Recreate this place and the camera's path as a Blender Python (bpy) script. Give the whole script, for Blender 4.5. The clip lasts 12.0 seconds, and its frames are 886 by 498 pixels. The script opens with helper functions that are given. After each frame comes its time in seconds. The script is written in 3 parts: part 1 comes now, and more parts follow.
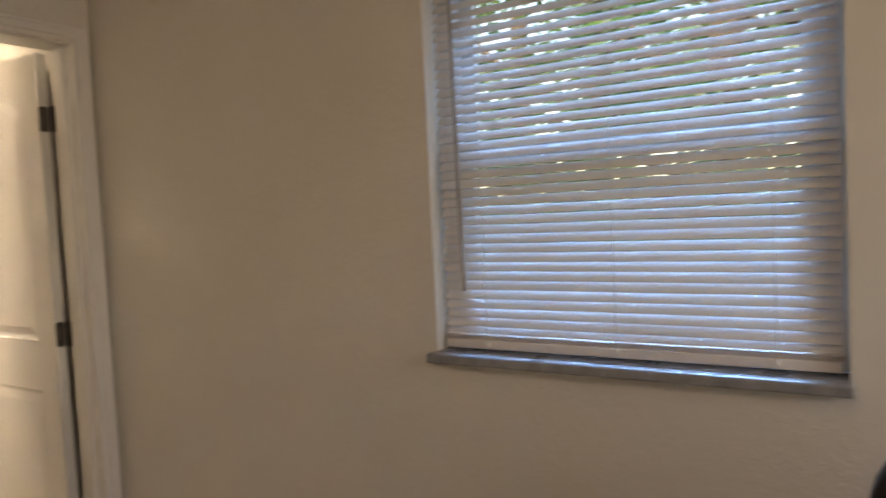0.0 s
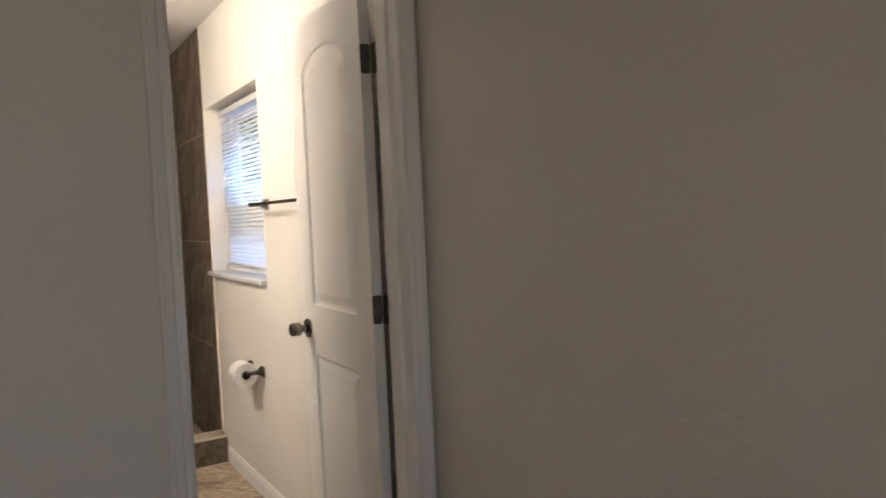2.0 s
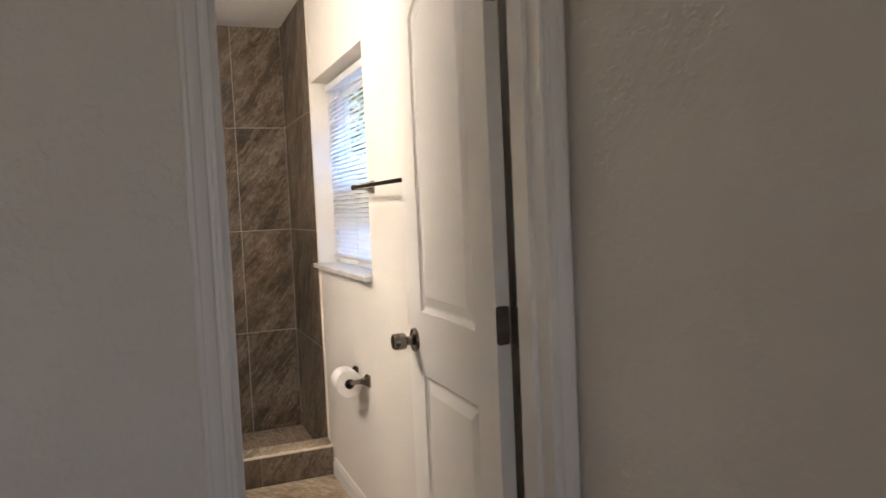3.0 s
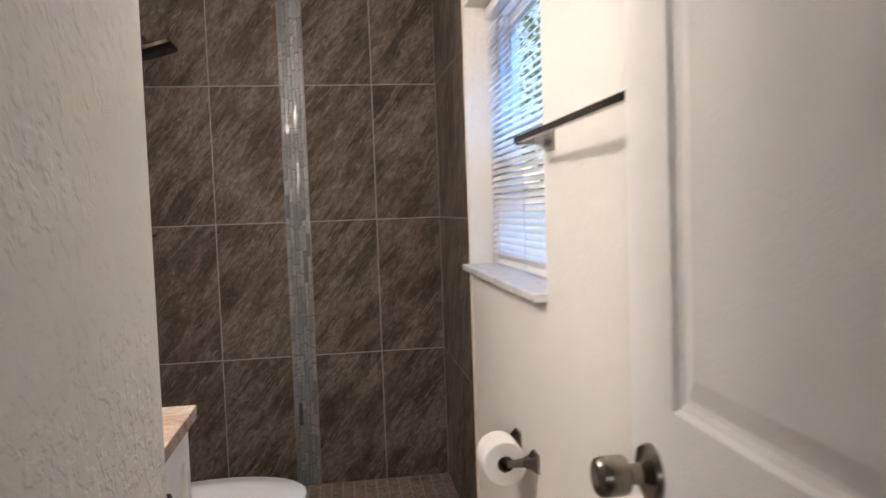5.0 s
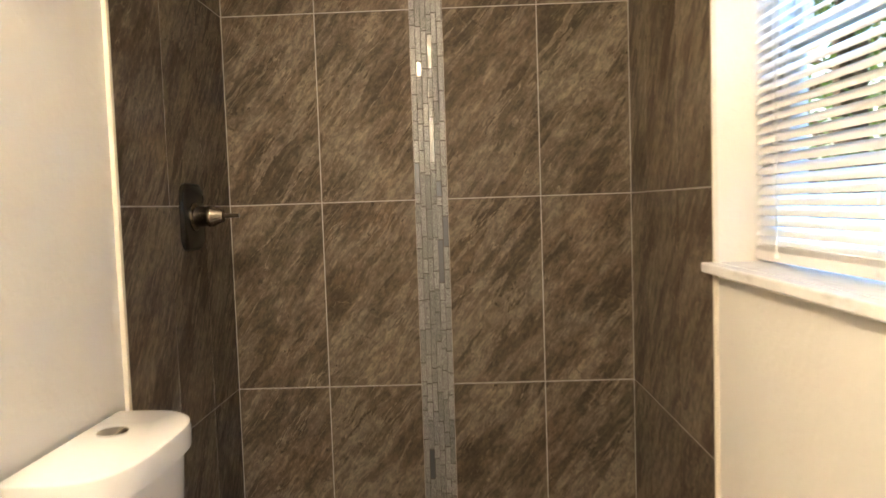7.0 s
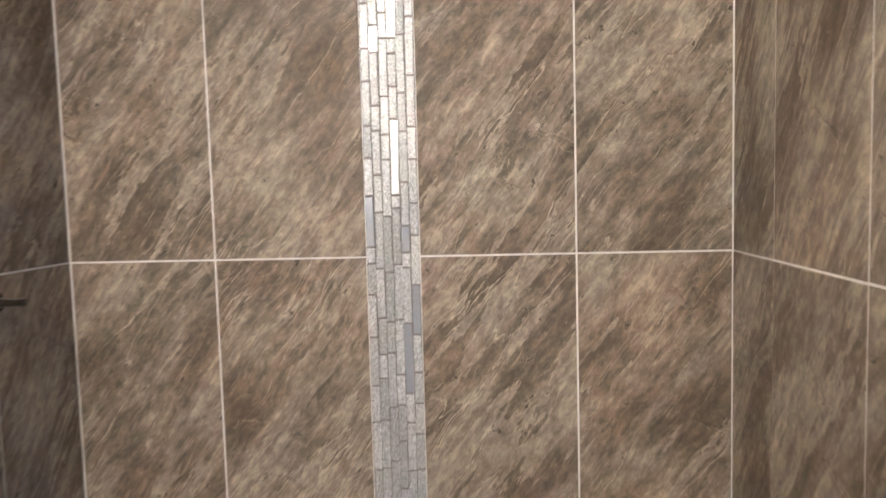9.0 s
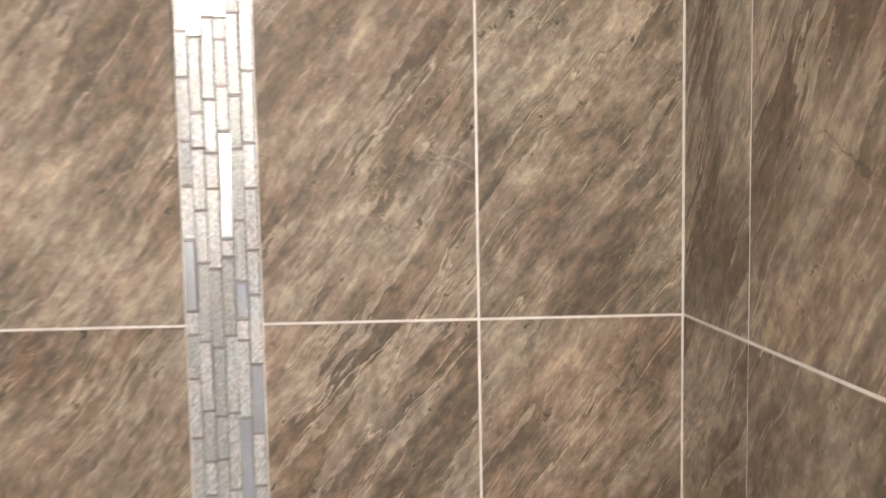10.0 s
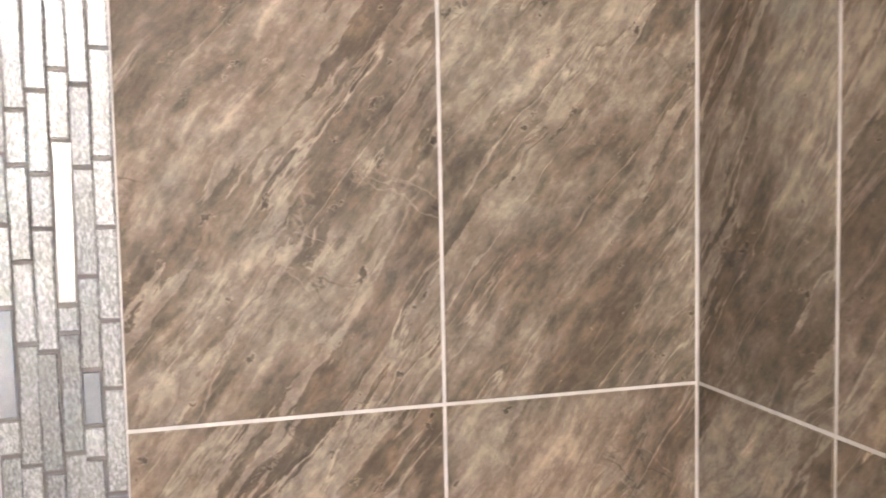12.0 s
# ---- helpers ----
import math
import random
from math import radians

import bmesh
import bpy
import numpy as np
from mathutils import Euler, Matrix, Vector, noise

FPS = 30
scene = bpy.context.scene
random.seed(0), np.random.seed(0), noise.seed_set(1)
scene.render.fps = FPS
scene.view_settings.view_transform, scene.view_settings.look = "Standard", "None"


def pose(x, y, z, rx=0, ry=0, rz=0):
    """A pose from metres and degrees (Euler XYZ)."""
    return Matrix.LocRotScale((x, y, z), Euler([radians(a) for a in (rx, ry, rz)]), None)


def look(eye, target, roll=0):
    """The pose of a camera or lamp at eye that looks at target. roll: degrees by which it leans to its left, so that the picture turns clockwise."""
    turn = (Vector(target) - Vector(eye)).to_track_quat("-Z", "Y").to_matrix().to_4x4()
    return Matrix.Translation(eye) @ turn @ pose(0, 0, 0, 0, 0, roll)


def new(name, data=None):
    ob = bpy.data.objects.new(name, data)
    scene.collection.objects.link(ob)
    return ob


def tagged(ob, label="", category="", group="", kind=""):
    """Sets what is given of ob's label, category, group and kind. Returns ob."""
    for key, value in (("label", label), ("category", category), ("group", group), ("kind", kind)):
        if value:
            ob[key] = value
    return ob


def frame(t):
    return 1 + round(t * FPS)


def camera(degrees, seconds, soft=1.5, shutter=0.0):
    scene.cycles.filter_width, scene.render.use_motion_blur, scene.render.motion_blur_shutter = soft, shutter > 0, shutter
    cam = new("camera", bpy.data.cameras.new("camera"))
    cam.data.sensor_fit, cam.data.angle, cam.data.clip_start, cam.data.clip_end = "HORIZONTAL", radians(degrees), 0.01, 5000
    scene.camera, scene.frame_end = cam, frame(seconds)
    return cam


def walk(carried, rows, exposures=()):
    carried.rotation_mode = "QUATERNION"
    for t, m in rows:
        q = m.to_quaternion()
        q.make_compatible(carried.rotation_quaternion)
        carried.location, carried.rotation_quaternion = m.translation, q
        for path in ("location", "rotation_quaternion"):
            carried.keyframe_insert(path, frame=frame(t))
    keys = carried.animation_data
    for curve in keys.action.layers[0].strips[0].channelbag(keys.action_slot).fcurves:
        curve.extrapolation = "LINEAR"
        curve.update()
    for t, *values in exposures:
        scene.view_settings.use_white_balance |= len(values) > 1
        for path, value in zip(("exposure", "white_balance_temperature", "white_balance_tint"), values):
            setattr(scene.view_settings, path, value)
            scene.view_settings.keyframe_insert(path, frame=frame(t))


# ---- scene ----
cam = camera(63.3, 12.0, 1.5, 0.5)
PATH = [
    (0, (5.408, -1.427, 1.417), (4.345, 0.264, 1.31), -2.8),
    (0.5, (5.371, -1.345, 1.37), (4.034, 0.14, 1.277), -2.8),
    (1, (5.242, -1.27, 1.355), (3.758, 0.067, 1.252), -2.7),
    (1.5, (5.08, -1.142, 1.343), (3.48, 0.053, 1.239), -2.7),
    (2, (4.907, -1.003, 1.338), (3.203, 0.039, 1.236), -2.6),
    (2.5, (4.68, -0.893, 1.323), (2.888, -0.01, 1.212), -2.7),
    (3, (4.406, -0.766, 1.322), (2.552, -0.027, 1.205), -2.6),
    (3.2, (4.295, -0.699, 1.32), (2.421, -0.009, 1.205), -2.6),
    (4.8, (3.4, -0.467, 1.291), (1.429, -0.142, 1.188), -2.1),
    (5, (3.306, -0.455, 1.266), (1.329, -0.177, 1.155), -2.0),
    (5.5, (3.081, -0.475, 1.175), (1.092, -0.299, 1.056), -1.9),
    (6, (2.848, -0.529, 1.157), (0.853, -0.429, 1.045), -2.0),
    (6.5, (2.606, -0.567, 1.151), (0.61, -0.524, 1.0425), -2.0),
    (7, (2.344, -0.546, 1.208), (0.348, -0.604, 1.088), -1.9),
    (7.2, (2.245, -0.57, 1.214), (0.249, -0.641, 1.102), -1.8),
    (8.8, (1.483, -0.437, 1.333), (-0.504, -0.606, 1.178), -1.4),
    (9, (1.389, -0.435, 1.351), (-0.598, -0.597, 1.197), -1.5),
    (9.5, (1.19, -0.405, 1.386), (-0.803, -0.477, 1.23), -1.3),
    (10, (1.001, -0.377, 1.399), (-0.993, -0.304, 1.262), -1.0),
    (10.5, (0.85, -0.376, 1.415), (-1.129, -0.109, 1.299), -0.9),
    (11, (0.784, -0.39, 1.422), (-1.157, 0.076, 1.309), -1.0),
    (11.5, (0.731, -0.421, 1.425), (-1.199, 0.09, 1.313), -1.0),
    (12, (0.703, -0.466, 1.43), (-1.234, 0.018, 1.318), -1.1),
]
EXPOSURES = [(0, 2.07, 8900, 16), (0.25, 1.77, 7500, 18), (0.5, 1.70, 7250, 16), (1.5, 1.58, 6900, 14), (2.1, 1.52, 6850, 14), (2.5, 1.38, 6850, 14), (3.0, 1.66, 6750, 14), (3.2, 1.66, 6700, 14), (5, 1.42, 6250, 15), (6, 1.48, 6400, 13), (6.5, 1.70, 7050, 12), (7.0, 2.14, 8500, 10), (9, 3.24, 6100, 11), (9.5, 3.48, 6250, 11), (10.5, 3.46, 6050, 12), (12, 3.58, 6000, 13)]
walk(cam, [(t, look(eye, target, roll)) for t, eye, target, roll in PATH], EXPOSURES)

# ---- world, sun, lights ----
world = bpy.data.worlds.new("sky")
scene.world = world
world.use_nodes = True
wn = world.node_tree.nodes
sky = wn.new("ShaderNodeTexSky")
sky.sky_type, sky.sun_disc = "NISHITA", False
sky.sun_elevation, sky.sun_rotation = radians(48), radians(180)
wn["Background"].inputs[1].default_value = 0.12
world.node_tree.links.new(sky.outputs[0], wn["Background"].inputs[0])
sun = new("sun", bpy.data.lights.new("sun", "SUN"))
sun.data.energy, sun.data.angle, sun.data.color = 3.2, radians(0.6), (1.0, 0.95, 0.86)
sun.matrix_world = look((0, -6, 6.7), (0, 0, 0))

VANITY_GLOW, BEDROOM_FILL = 50.0, 5.8
WARM = (1.0, 0.905, 0.79)
# fill lamp added on the unseen east side to brighten the bedroom
east_fill = new("east_fill_lamp", bpy.data.lights.new("east_fill_lamp", "AREA"))
east_fill.data.shape, east_fill.data.size, east_fill.data.size_y = "RECTANGLE", 1.15, 1.05
east_fill.data.energy, east_fill.data.color = 1.9, (1.0, 0.88, 0.84)
east_fill.matrix_world = look((7.02, -0.95, 1.6), (5.0, -0.95, 1.5))
# added lamps, out of sight above each window, imitate sky light on the blinds
for x, y, z, wide, deep, watts in ((1.245, 0.50, 2.75, 1.2, 0.25, 11.0), (4.95, 3.0, 4.2, 2.4, 0.8, 32.0)):
    sky_lamp = new("window_sky_lamp", bpy.data.lights.new("window_sky_lamp", "AREA"))
    sky_lamp.data.shape, sky_lamp.data.size, sky_lamp.data.size_y = "RECTANGLE", wide, deep
    sky_lamp.data.spread = radians(76)
    sky_lamp.data.energy, sky_lamp.data.color = watts, (0.16, 0.43, 1.0)
    sky_lamp.matrix_world = look((x, y, z), (x, 0.06, 1.5))


# ---- material helpers ----
def material(name):
    m = bpy.data.materials.new(name)
    m.use_nodes = True
    return m, m.node_tree, m.node_tree.nodes["Principled BSDF"]


def node(tree, kind, **values):
    n = tree.nodes.new(kind)
    for key, value in values.items():
        n.inputs[key.replace("_", " ")].default_value = value
    return n


def link(tree, a, b):
    tree.links.new(a, b)


def ramp(tree, fac, *stops):
    r = tree.nodes.new("ShaderNodeValToRGB")
    els = r.color_ramp.elements
    while len(els) < len(stops):
        els.new(0.5)
    for e, (p, c) in zip(els, stops):
        e.position, e.color = p, (*c, 1) if len(c) == 3 else c
    link(tree, fac, r.inputs[0])
    return r.outputs[0]


def mixed(tree, fac, a, b, blend="MIX"):
    m = tree.nodes.new("ShaderNodeMix")
    m.data_type, m.blend_type = "RGBA", blend
    for socket, value in ((m.inputs[0], fac), (m.inputs[6], a), (m.inputs[7], b)):
        if isinstance(value, (int, float)):
            socket.default_value = value
        elif isinstance(value, tuple):
            socket.default_value = (*value, 1)
        else:
            link(tree, value, socket)
    return m.outputs[2]


def coords(tree, shifted=False, turn=0.0, stretch=(1, 1, 1)):
    """Object coordinates, shifted by the piece's own random number, turned about y and stretched."""
    at = tree.nodes.new("ShaderNodeTexCoord").outputs["Object"]
    if shifted:
        info = tree.nodes.new("ShaderNodeObjectInfo")
        scale = tree.nodes.new("ShaderNodeVectorMath")
        scale.operation = "SCALE"
        scale.inputs[0].default_value = (37.0, 19.0, 53.0)
        link(tree, info.outputs["Random"], scale.inputs["Scale"])
        add = tree.nodes.new("ShaderNodeVectorMath")
        link(tree, at, add.inputs[0])
        link(tree, scale.outputs[0], add.inputs[1])
        at = add.outputs[0]
    if turn:
        m = node(tree, "ShaderNodeMapping", Rotation=(0, radians(turn), 0))
        link(tree, at, m.inputs[0])
        at = m.outputs[0]
    if stretch != (1, 1, 1):
        m = node(tree, "ShaderNodeMapping", Scale=stretch)
        link(tree, at, m.inputs[0])
        at = m.outputs[0]
    return at


def noise_of(tree, at, scale, detail=4.0, rough=0.5, warp=0.0):
    n = node(tree, "ShaderNodeTexNoise", Scale=scale, Detail=detail, Roughness=rough, Distortion=warp)
    link(tree, at, n.inputs["Vector"])
    return n.outputs[0]


def bump(tree, bsdf, height, strength, distance):
    b = node(tree, "ShaderNodeBump", Strength=strength, Distance=distance)
    link(tree, height, b.inputs["Height"])
    link(tree, b.outputs[0], bsdf.inputs["Normal"])


def painted(name, low, high, rough, relief, grain):
    m, t, b = material(name)
    at = coords(t)
    big = noise_of(t, at, 1.7, 3)
    link(t, ramp(t, big, (0.3, low), (0.7, high)), b.inputs["Base Color"])
    b.inputs["Roughness"].default_value = rough
    if relief:
        fine = noise_of(t, at, grain, 3, 0.55, 0.25)
        flat = ramp(t, fine, (0.46, (0, 0, 0)), (0.57, (1, 1, 1)))
        bump(t, b, flat, 0.45, relief)
    return m


def plain(name, colour, rough, metal=0.0, wear=0.0, coat=0.0):
    m, t, b = material(name)
    b.inputs["Metallic"].default_value, b.inputs["Coat Weight"].default_value = metal, coat
    at = coords(t)
    n = noise_of(t, at, 30, 4)
    dark = tuple(c * (1 - wear) for c in colour)
    link(t, ramp(t, n, (0.3, dark), (0.7, colour)), b.inputs["Base Color"])
    r = ramp(t, noise_of(t, at, 9, 3), (0.3, (rough * 0.8,) * 3), (0.7, (min(1, rough * 1.2),) * 3))
    link(t, r, b.inputs["Roughness"])
    return m


def soft(tree, fac, *stops):
    """A ramp of greys, eased between its stops."""
    out = ramp(tree, fac, *[(p, (v, v, v)) for p, v in stops])
    out.node.color_ramp.interpolation = "EASE"
    return out


def warped(tree, at, scale, amount):
    """Coordinates pushed about by a slow noise, so that bands wander."""
    n = node(tree, "ShaderNodeTexNoise", Scale=scale, Detail=4.0, Roughness=0.55)
    link(tree, at, n.inputs["Vector"])
    off = tree.nodes.new("ShaderNodeVectorMath")
    off.operation = "MULTIPLY_ADD"
    link(tree, n.outputs["Color"], off.inputs[0])
    off.inputs[1].default_value = (amount, amount, amount)
    link(tree, at, off.inputs[2])
    return off.outputs[0]


def stretched(tree, at, stretch):
    m = node(tree, "ShaderNodeMapping", Scale=stretch)
    link(tree, at, m.inputs[0])
    return m.outputs[0]


def marble_tile(name, brown, mid, grey, pale, rough, size=1.0):
    """Brown marble-look porcelain with slanting drifts, another part of the slab on each piece."""
    m, t, b = material(name)
    k = size
    at = coords(t, True, 53)
    slow = warped(t, at, 2.2 * k, 0.07 / k)
    near = warped(t, slow, 9 * k, 0.016 / k)
    crumbled = warped(t, near, 60 * k, 0.006 / k)
    cloud = noise_of(t, stretched(t, slow, (3.6 * k, 6 * k, 8.0 * k)), 1.0, 9, 0.62)
    hue = noise_of(t, stretched(t, slow, (1.6 * k, 4 * k, 3.4 * k)), 1.0, 3, 0.5)
    band = noise_of(t, stretched(t, near, (4.2 * k, 14 * k, 15 * k)), 1.0, 12, 0.64)
    streak = noise_of(t, stretched(t, crumbled, (9 * k, 45 * k, 50 * k)), 1.0, 10, 0.70)
    flake = noise_of(t, stretched(t, crumbled, (3.0 * k, 14 * k, 22 * k)), 1.0, 14, 0.62)
    where = noise_of(t, stretched(t, at, (2.6 * k, 4 * k, 5 * k)), 1.0, 2, 0.5)
    grain = noise_of(t, stretched(t, crumbled, (32 * k, 60 * k, 70 * k)), 1.0, 6, 0.7)
    speck = noise_of(t, stretched(t, near, (95 * k, 120 * k, 140 * k)), 1.0, 3, 0.6)
    umber = tuple(c * 0.62 for c in brown)
    cream = tuple(min(0.8, c * 1.35) for c in pale)
    colour = ramp(t, cloud, (0.35, brown), (0.43, mid), (0.495, grey), (0.595, pale))
    # warmer and greyer stretches of the slab
    colour = mixed(t, 1.0, colour, ramp(t, hue, (0.38, (1.07, 0.97, 0.92)), (0.5, (1.02, 0.995, 0.98)), (0.62, (0.97, 1.0, 0.99))), "MULTIPLY")
    # broad slanting drifts, dark and pale, with soft flanks
    colour = mixed(t, soft(t, band, (0.34, 0.30), (0.44, 0.10), (0.485, 0.0)), colour, brown)
    colour = mixed(t, soft(t, band, (0.51, 0.0), (0.56, 0.32), (0.66, 0.75)), colour, pale)
    # thin combed streaks
    colour = mixed(t, 1.0, colour, soft(t, streak, (0.34, 0.80), (0.45, 0.96), (0.55, 1.05), (0.65, 1.40)), "MULTIPLY")
    # hair-fine combing
    comb = noise_of(t, stretched(t, near, (13 * k, 80 * k, 110 * k)), 1.0, 7, 0.64)
    colour = mixed(t, 1.0, colour, soft(t, comb, (0.34, 0.74), (0.47, 0.97), (0.53, 1.02), (0.66, 1.34)), "MULTIPLY")
    # flakes of stone, one rim crisp, here and there; shade beneath is painted umber
    some = soft(t, where, (0.41, 0.15), (0.52, 1.0))
    colour = mixed(t, mixed(t, 1.0, soft(t, flake, (0.506, 0.0), (0.515, 0.28), (0.520, 0.0)), some, "MULTIPLY"), colour, umber)
    colour = mixed(t, mixed(t, 1.0, ramp(t, flake, (0.518, (0, 0, 0)), (0.525, (0.85,) * 3), (0.58, (0.55,) * 3), (0.68, (0.1,) * 3)), some, "MULTIPLY"), colour, tuple(c * 1.2 for c in pale))
    # one glaze over all, which brings the tones together
    colour = mixed(t, 0.27, colour, tuple(0.25 * m + 0.45 * g + 0.3 * p for m, g, p in zip(mid, grey, pale)))
    # long wandering veins, pale with a dark side
    vein = noise_of(t, stretched(t, near, (1.2 * k, 9 * k, 11 * k)), 1.0, 7, 0.52)
    few = soft(t, noise_of(t, stretched(t, at, (3.4 * k, 5 * k, 5 * k)), 1.0, 2, 0.5), (0.44, 0.0), (0.56, 1.0))
    colour = mixed(t, mixed(t, 1.0, soft(t, vein, (0.486, 0.0), (0.492, 0.45), (0.4975, 0.0)), few, "MULTIPLY"), colour, umber)
    colour = mixed(t, mixed(t, 1.0, soft(t, vein, (0.4955, 0.0), (0.5005, 0.95), (0.508, 0.0)), few, "MULTIPLY"), colour, cream)
    # finer lines running with the drifts, each pale with a dark flank
    for shape, low, high, most in (((0.8 * k, 11 * k, 15 * k), 0.46, 0.58, 0.75), ((1.1 * k, 19 * k, 27 * k), 0.47, 0.62, 0.45)):
        line = noise_of(t, stretched(t, near, shape), 1.0, 6, 0.5)
        mask = soft(t, noise_of(t, stretched(t, at, (3.0 * k, 6 * k, 9 * k)), 1.0 + low, 3, 0.5), (low, 0.0), (high, 1.0))
        colour = mixed(t, mixed(t, 1.0, soft(t, line, (0.476, 0.0), (0.486, 0.25), (0.491, 0.0)), mask, "MULTIPLY"), colour, umber)
        colour = mixed(t, mixed(t, 1.0, soft(t, line, (0.490, 0.0), (0.497, most), (0.505, 0.0)), mask, "MULTIPLY"), colour, cream)
    # jagged cracks across the drifts, few
    steep = warped(t, coords(t, True, -28), 9 * k, 0.05 / k)
    crack = noise_of(t, stretched(t, steep, (2.0 * k, 6 * k, 6.5 * k)), 1.0, 6, 0.5)
    seldom = soft(t, noise_of(t, stretched(t, at, (4 * k, 4 * k, 4 * k)), 1.3, 2, 0.5), (0.56, 0.0), (0.66, 1.0))
    colour = mixed(t, mixed(t, 1.0, soft(t, crack, (0.4955, 0.0), (0.500, 0.75), (0.5045, 0.0)), seldom, "MULTIPLY"), colour, umber)
    colour = mixed(t, mixed(t, 1.0, soft(t, crack, (0.520, 0.0), (0.524, 0.5), (0.528, 0.0)), seldom, "MULTIPLY"), colour, cream)
    # small pits with a pale lip
    pit = noise_of(t, stretched(t, crumbled, (34 * k, 40 * k, 52 * k)), 1.0, 5, 0.6)
    colour = mixed(t, ramp(t, pit, (0.29, (0.8,) * 3), (0.325, (0.45,) * 3), (0.335, (0, 0, 0))), colour, umber)
    colour = mixed(t, ramp(t, pit, (0.335, (0, 0, 0)), (0.34, (0.5,) * 3), (0.365, (0, 0, 0))), colour, cream)
    # crystals and dust
    colour = mixed(t, 1.0, colour, soft(t, grain, (0.38, 0.72), (0.5, 1.0), (0.62, 1.32)), "MULTIPLY")
    colour = mixed(t, 1.0, colour, soft(t, speck, (0.30, 0.86), (0.5, 1.0), (0.70, 1.12)), "MULTIPLY")
    link(t, colour, b.inputs["Base Color"])
    link(t, ramp(t, streak, (0.3, (rough * 1.12,) * 3), (0.7, (rough * 0.88,) * 3)), b.inputs["Roughness"])
    b.inputs["Specular IOR Level"].default_value = 0.22
    bump(t, b, mixed(t, 0.5, grain, flake), 0.16, 0.0012)
    return m


def glass_piece(name, colour, rough, metal, relief, streaky=0.8):
    m, t, b = material(name)
    info = t.nodes.new("ShaderNodeObjectInfo")
    tone = ramp(t, info.outputs["Random"], (0.0, tuple(c * 0.6 for c in colour)), (1.0, colour))
    at = coords(t, True)
    fleck = noise_of(t, coords(t, True, 0, (700, 300, 190)), 1.0, 4, 0.7, 0.6)
    link(t, mixed(t, streaky, tone, ramp(t, fleck, (0.38, (0.36,) * 3), (0.5, (0.88,) * 3), (0.62, (1.75,) * 3)), "MULTIPLY"), b.inputs["Base Color"])
    b.inputs["Roughness"].default_value, b.inputs["Metallic"].default_value = rough, metal
    b.inputs["Coat Weight"].default_value, b.inputs["Coat Roughness"].default_value = 0.18, 0.25
    if relief:
        ripple = noise_of(t, coords(t, True, 0, (330, 60, 75)), 1.0, 4, 0.6, 0.4)
        bump(t, b, ripple, 0.7, relief)
    return m


def glow(name, colour, strength):
    m, t, b = material(name)
    b.inputs["Base Color"].default_value = (0.9, 0.9, 0.88, 1)
    b.inputs["Emission Color"].default_value = (*colour, 1)
    b.inputs["Emission Strength"].default_value = strength
    return m


# ---- materials ----
WALL = painted("wall_paint", (0.71, 0.685, 0.64), (0.76, 0.735, 0.69), 0.75, 0.0007, 48)
WALL_ROUGH = painted("knockdown_wall_paint", (0.71, 0.69, 0.655), (0.76, 0.74, 0.70), 0.75, 0.0030, 47)
CEIL = painted("ceiling_paint", (0.76, 0.75, 0.72), (0.80, 0.79, 0.77), 0.85, 0.0014, 60)
TRIM = painted("trim_paint", (0.78, 0.77, 0.755), (0.82, 0.81, 0.80), 0.42, 0.0, 1)
DOOR = painted("door_paint", (0.76, 0.745, 0.72), (0.81, 0.80, 0.775), 0.45, 0.0003, 160)
TILE = marble_tile("brown_marble_tile", (0.039, 0.0270, 0.0170), (0.057, 0.0405, 0.0265), (0.078, 0.0598, 0.0425), (0.168, 0.137, 0.105), 0.62)
FLOORTILE = marble_tile("tan_floor_tile", (0.13, 0.095, 0.065), (0.24, 0.18, 0.125), (0.33, 0.26, 0.19), (0.48, 0.40, 0.31), 0.35, 0.8)
MOSAIC = marble_tile("brown_mosaic", (0.09, 0.065, 0.045), (0.15, 0.11, 0.08), (0.20, 0.15, 0.11), (0.28, 0.22, 0.17), 0.5, 2.0)
# bedroom sill, greyer and darker than the bathroom's white one
GREY_SILL = plain("grey_sill", (0.33, 0.34, 0.365), 0.3, 0, 0.35)
GROUT = plain("pale_grout", (0.40, 0.372, 0.358), 0.9, 0, 0.25)
DARKGROUT = plain("grey_grout", (0.10, 0.09, 0.082), 0.9, 0, 0.3)
BEAD = plain("cream_bead", (0.74, 0.68, 0.58), 0.6, 0, 0.12)
NICKEL = plain("brushed_nickel", (0.29, 0.258, 0.225), 0.21, 1.0, 0.2)
CHROME = plain("chrome", (0.62, 0.61, 0.60), 0.14, 1.0, 0.05)
BRONZE = plain("dark_bronze", (0.055, 0.046, 0.037), 0.32, 1.0, 0.3)
HINGE = plain("aged_steel", (0.16, 0.14, 0.125), 0.42, 0.9, 0.35)
PORCELAIN = plain("porcelain", (0.82, 0.81, 0.80), 0.10, 0, 0.02, 0.5)
PAPER = plain("tissue_paper", (0.84, 0.82, 0.80), 0.95, 0, 0.05)
CARD = plain("cardboard", (0.10, 0.075, 0.055), 0.9, 0, 0.2)
VINYL = plain("window_vinyl", (0.80, 0.80, 0.79), 0.4, 0, 0.06)
CABINET = painted("cabinet_paint", (0.76, 0.75, 0.74), (0.81, 0.80, 0.79), 0.35, 0.0, 1)
CORD = plain("blind_cord", (0.72, 0.70, 0.67), 0.8, 0, 0.1)
WAND = plain("wand_plastic", (0.36, 0.35, 0.35), 0.3, 0, 0.1)
BARK = plain("bark", (0.10, 0.075, 0.055), 0.9, 0, 0.4)
SOIL = plain("lawn", (0.05, 0.075, 0.04), 0.95, 0, 0.4)
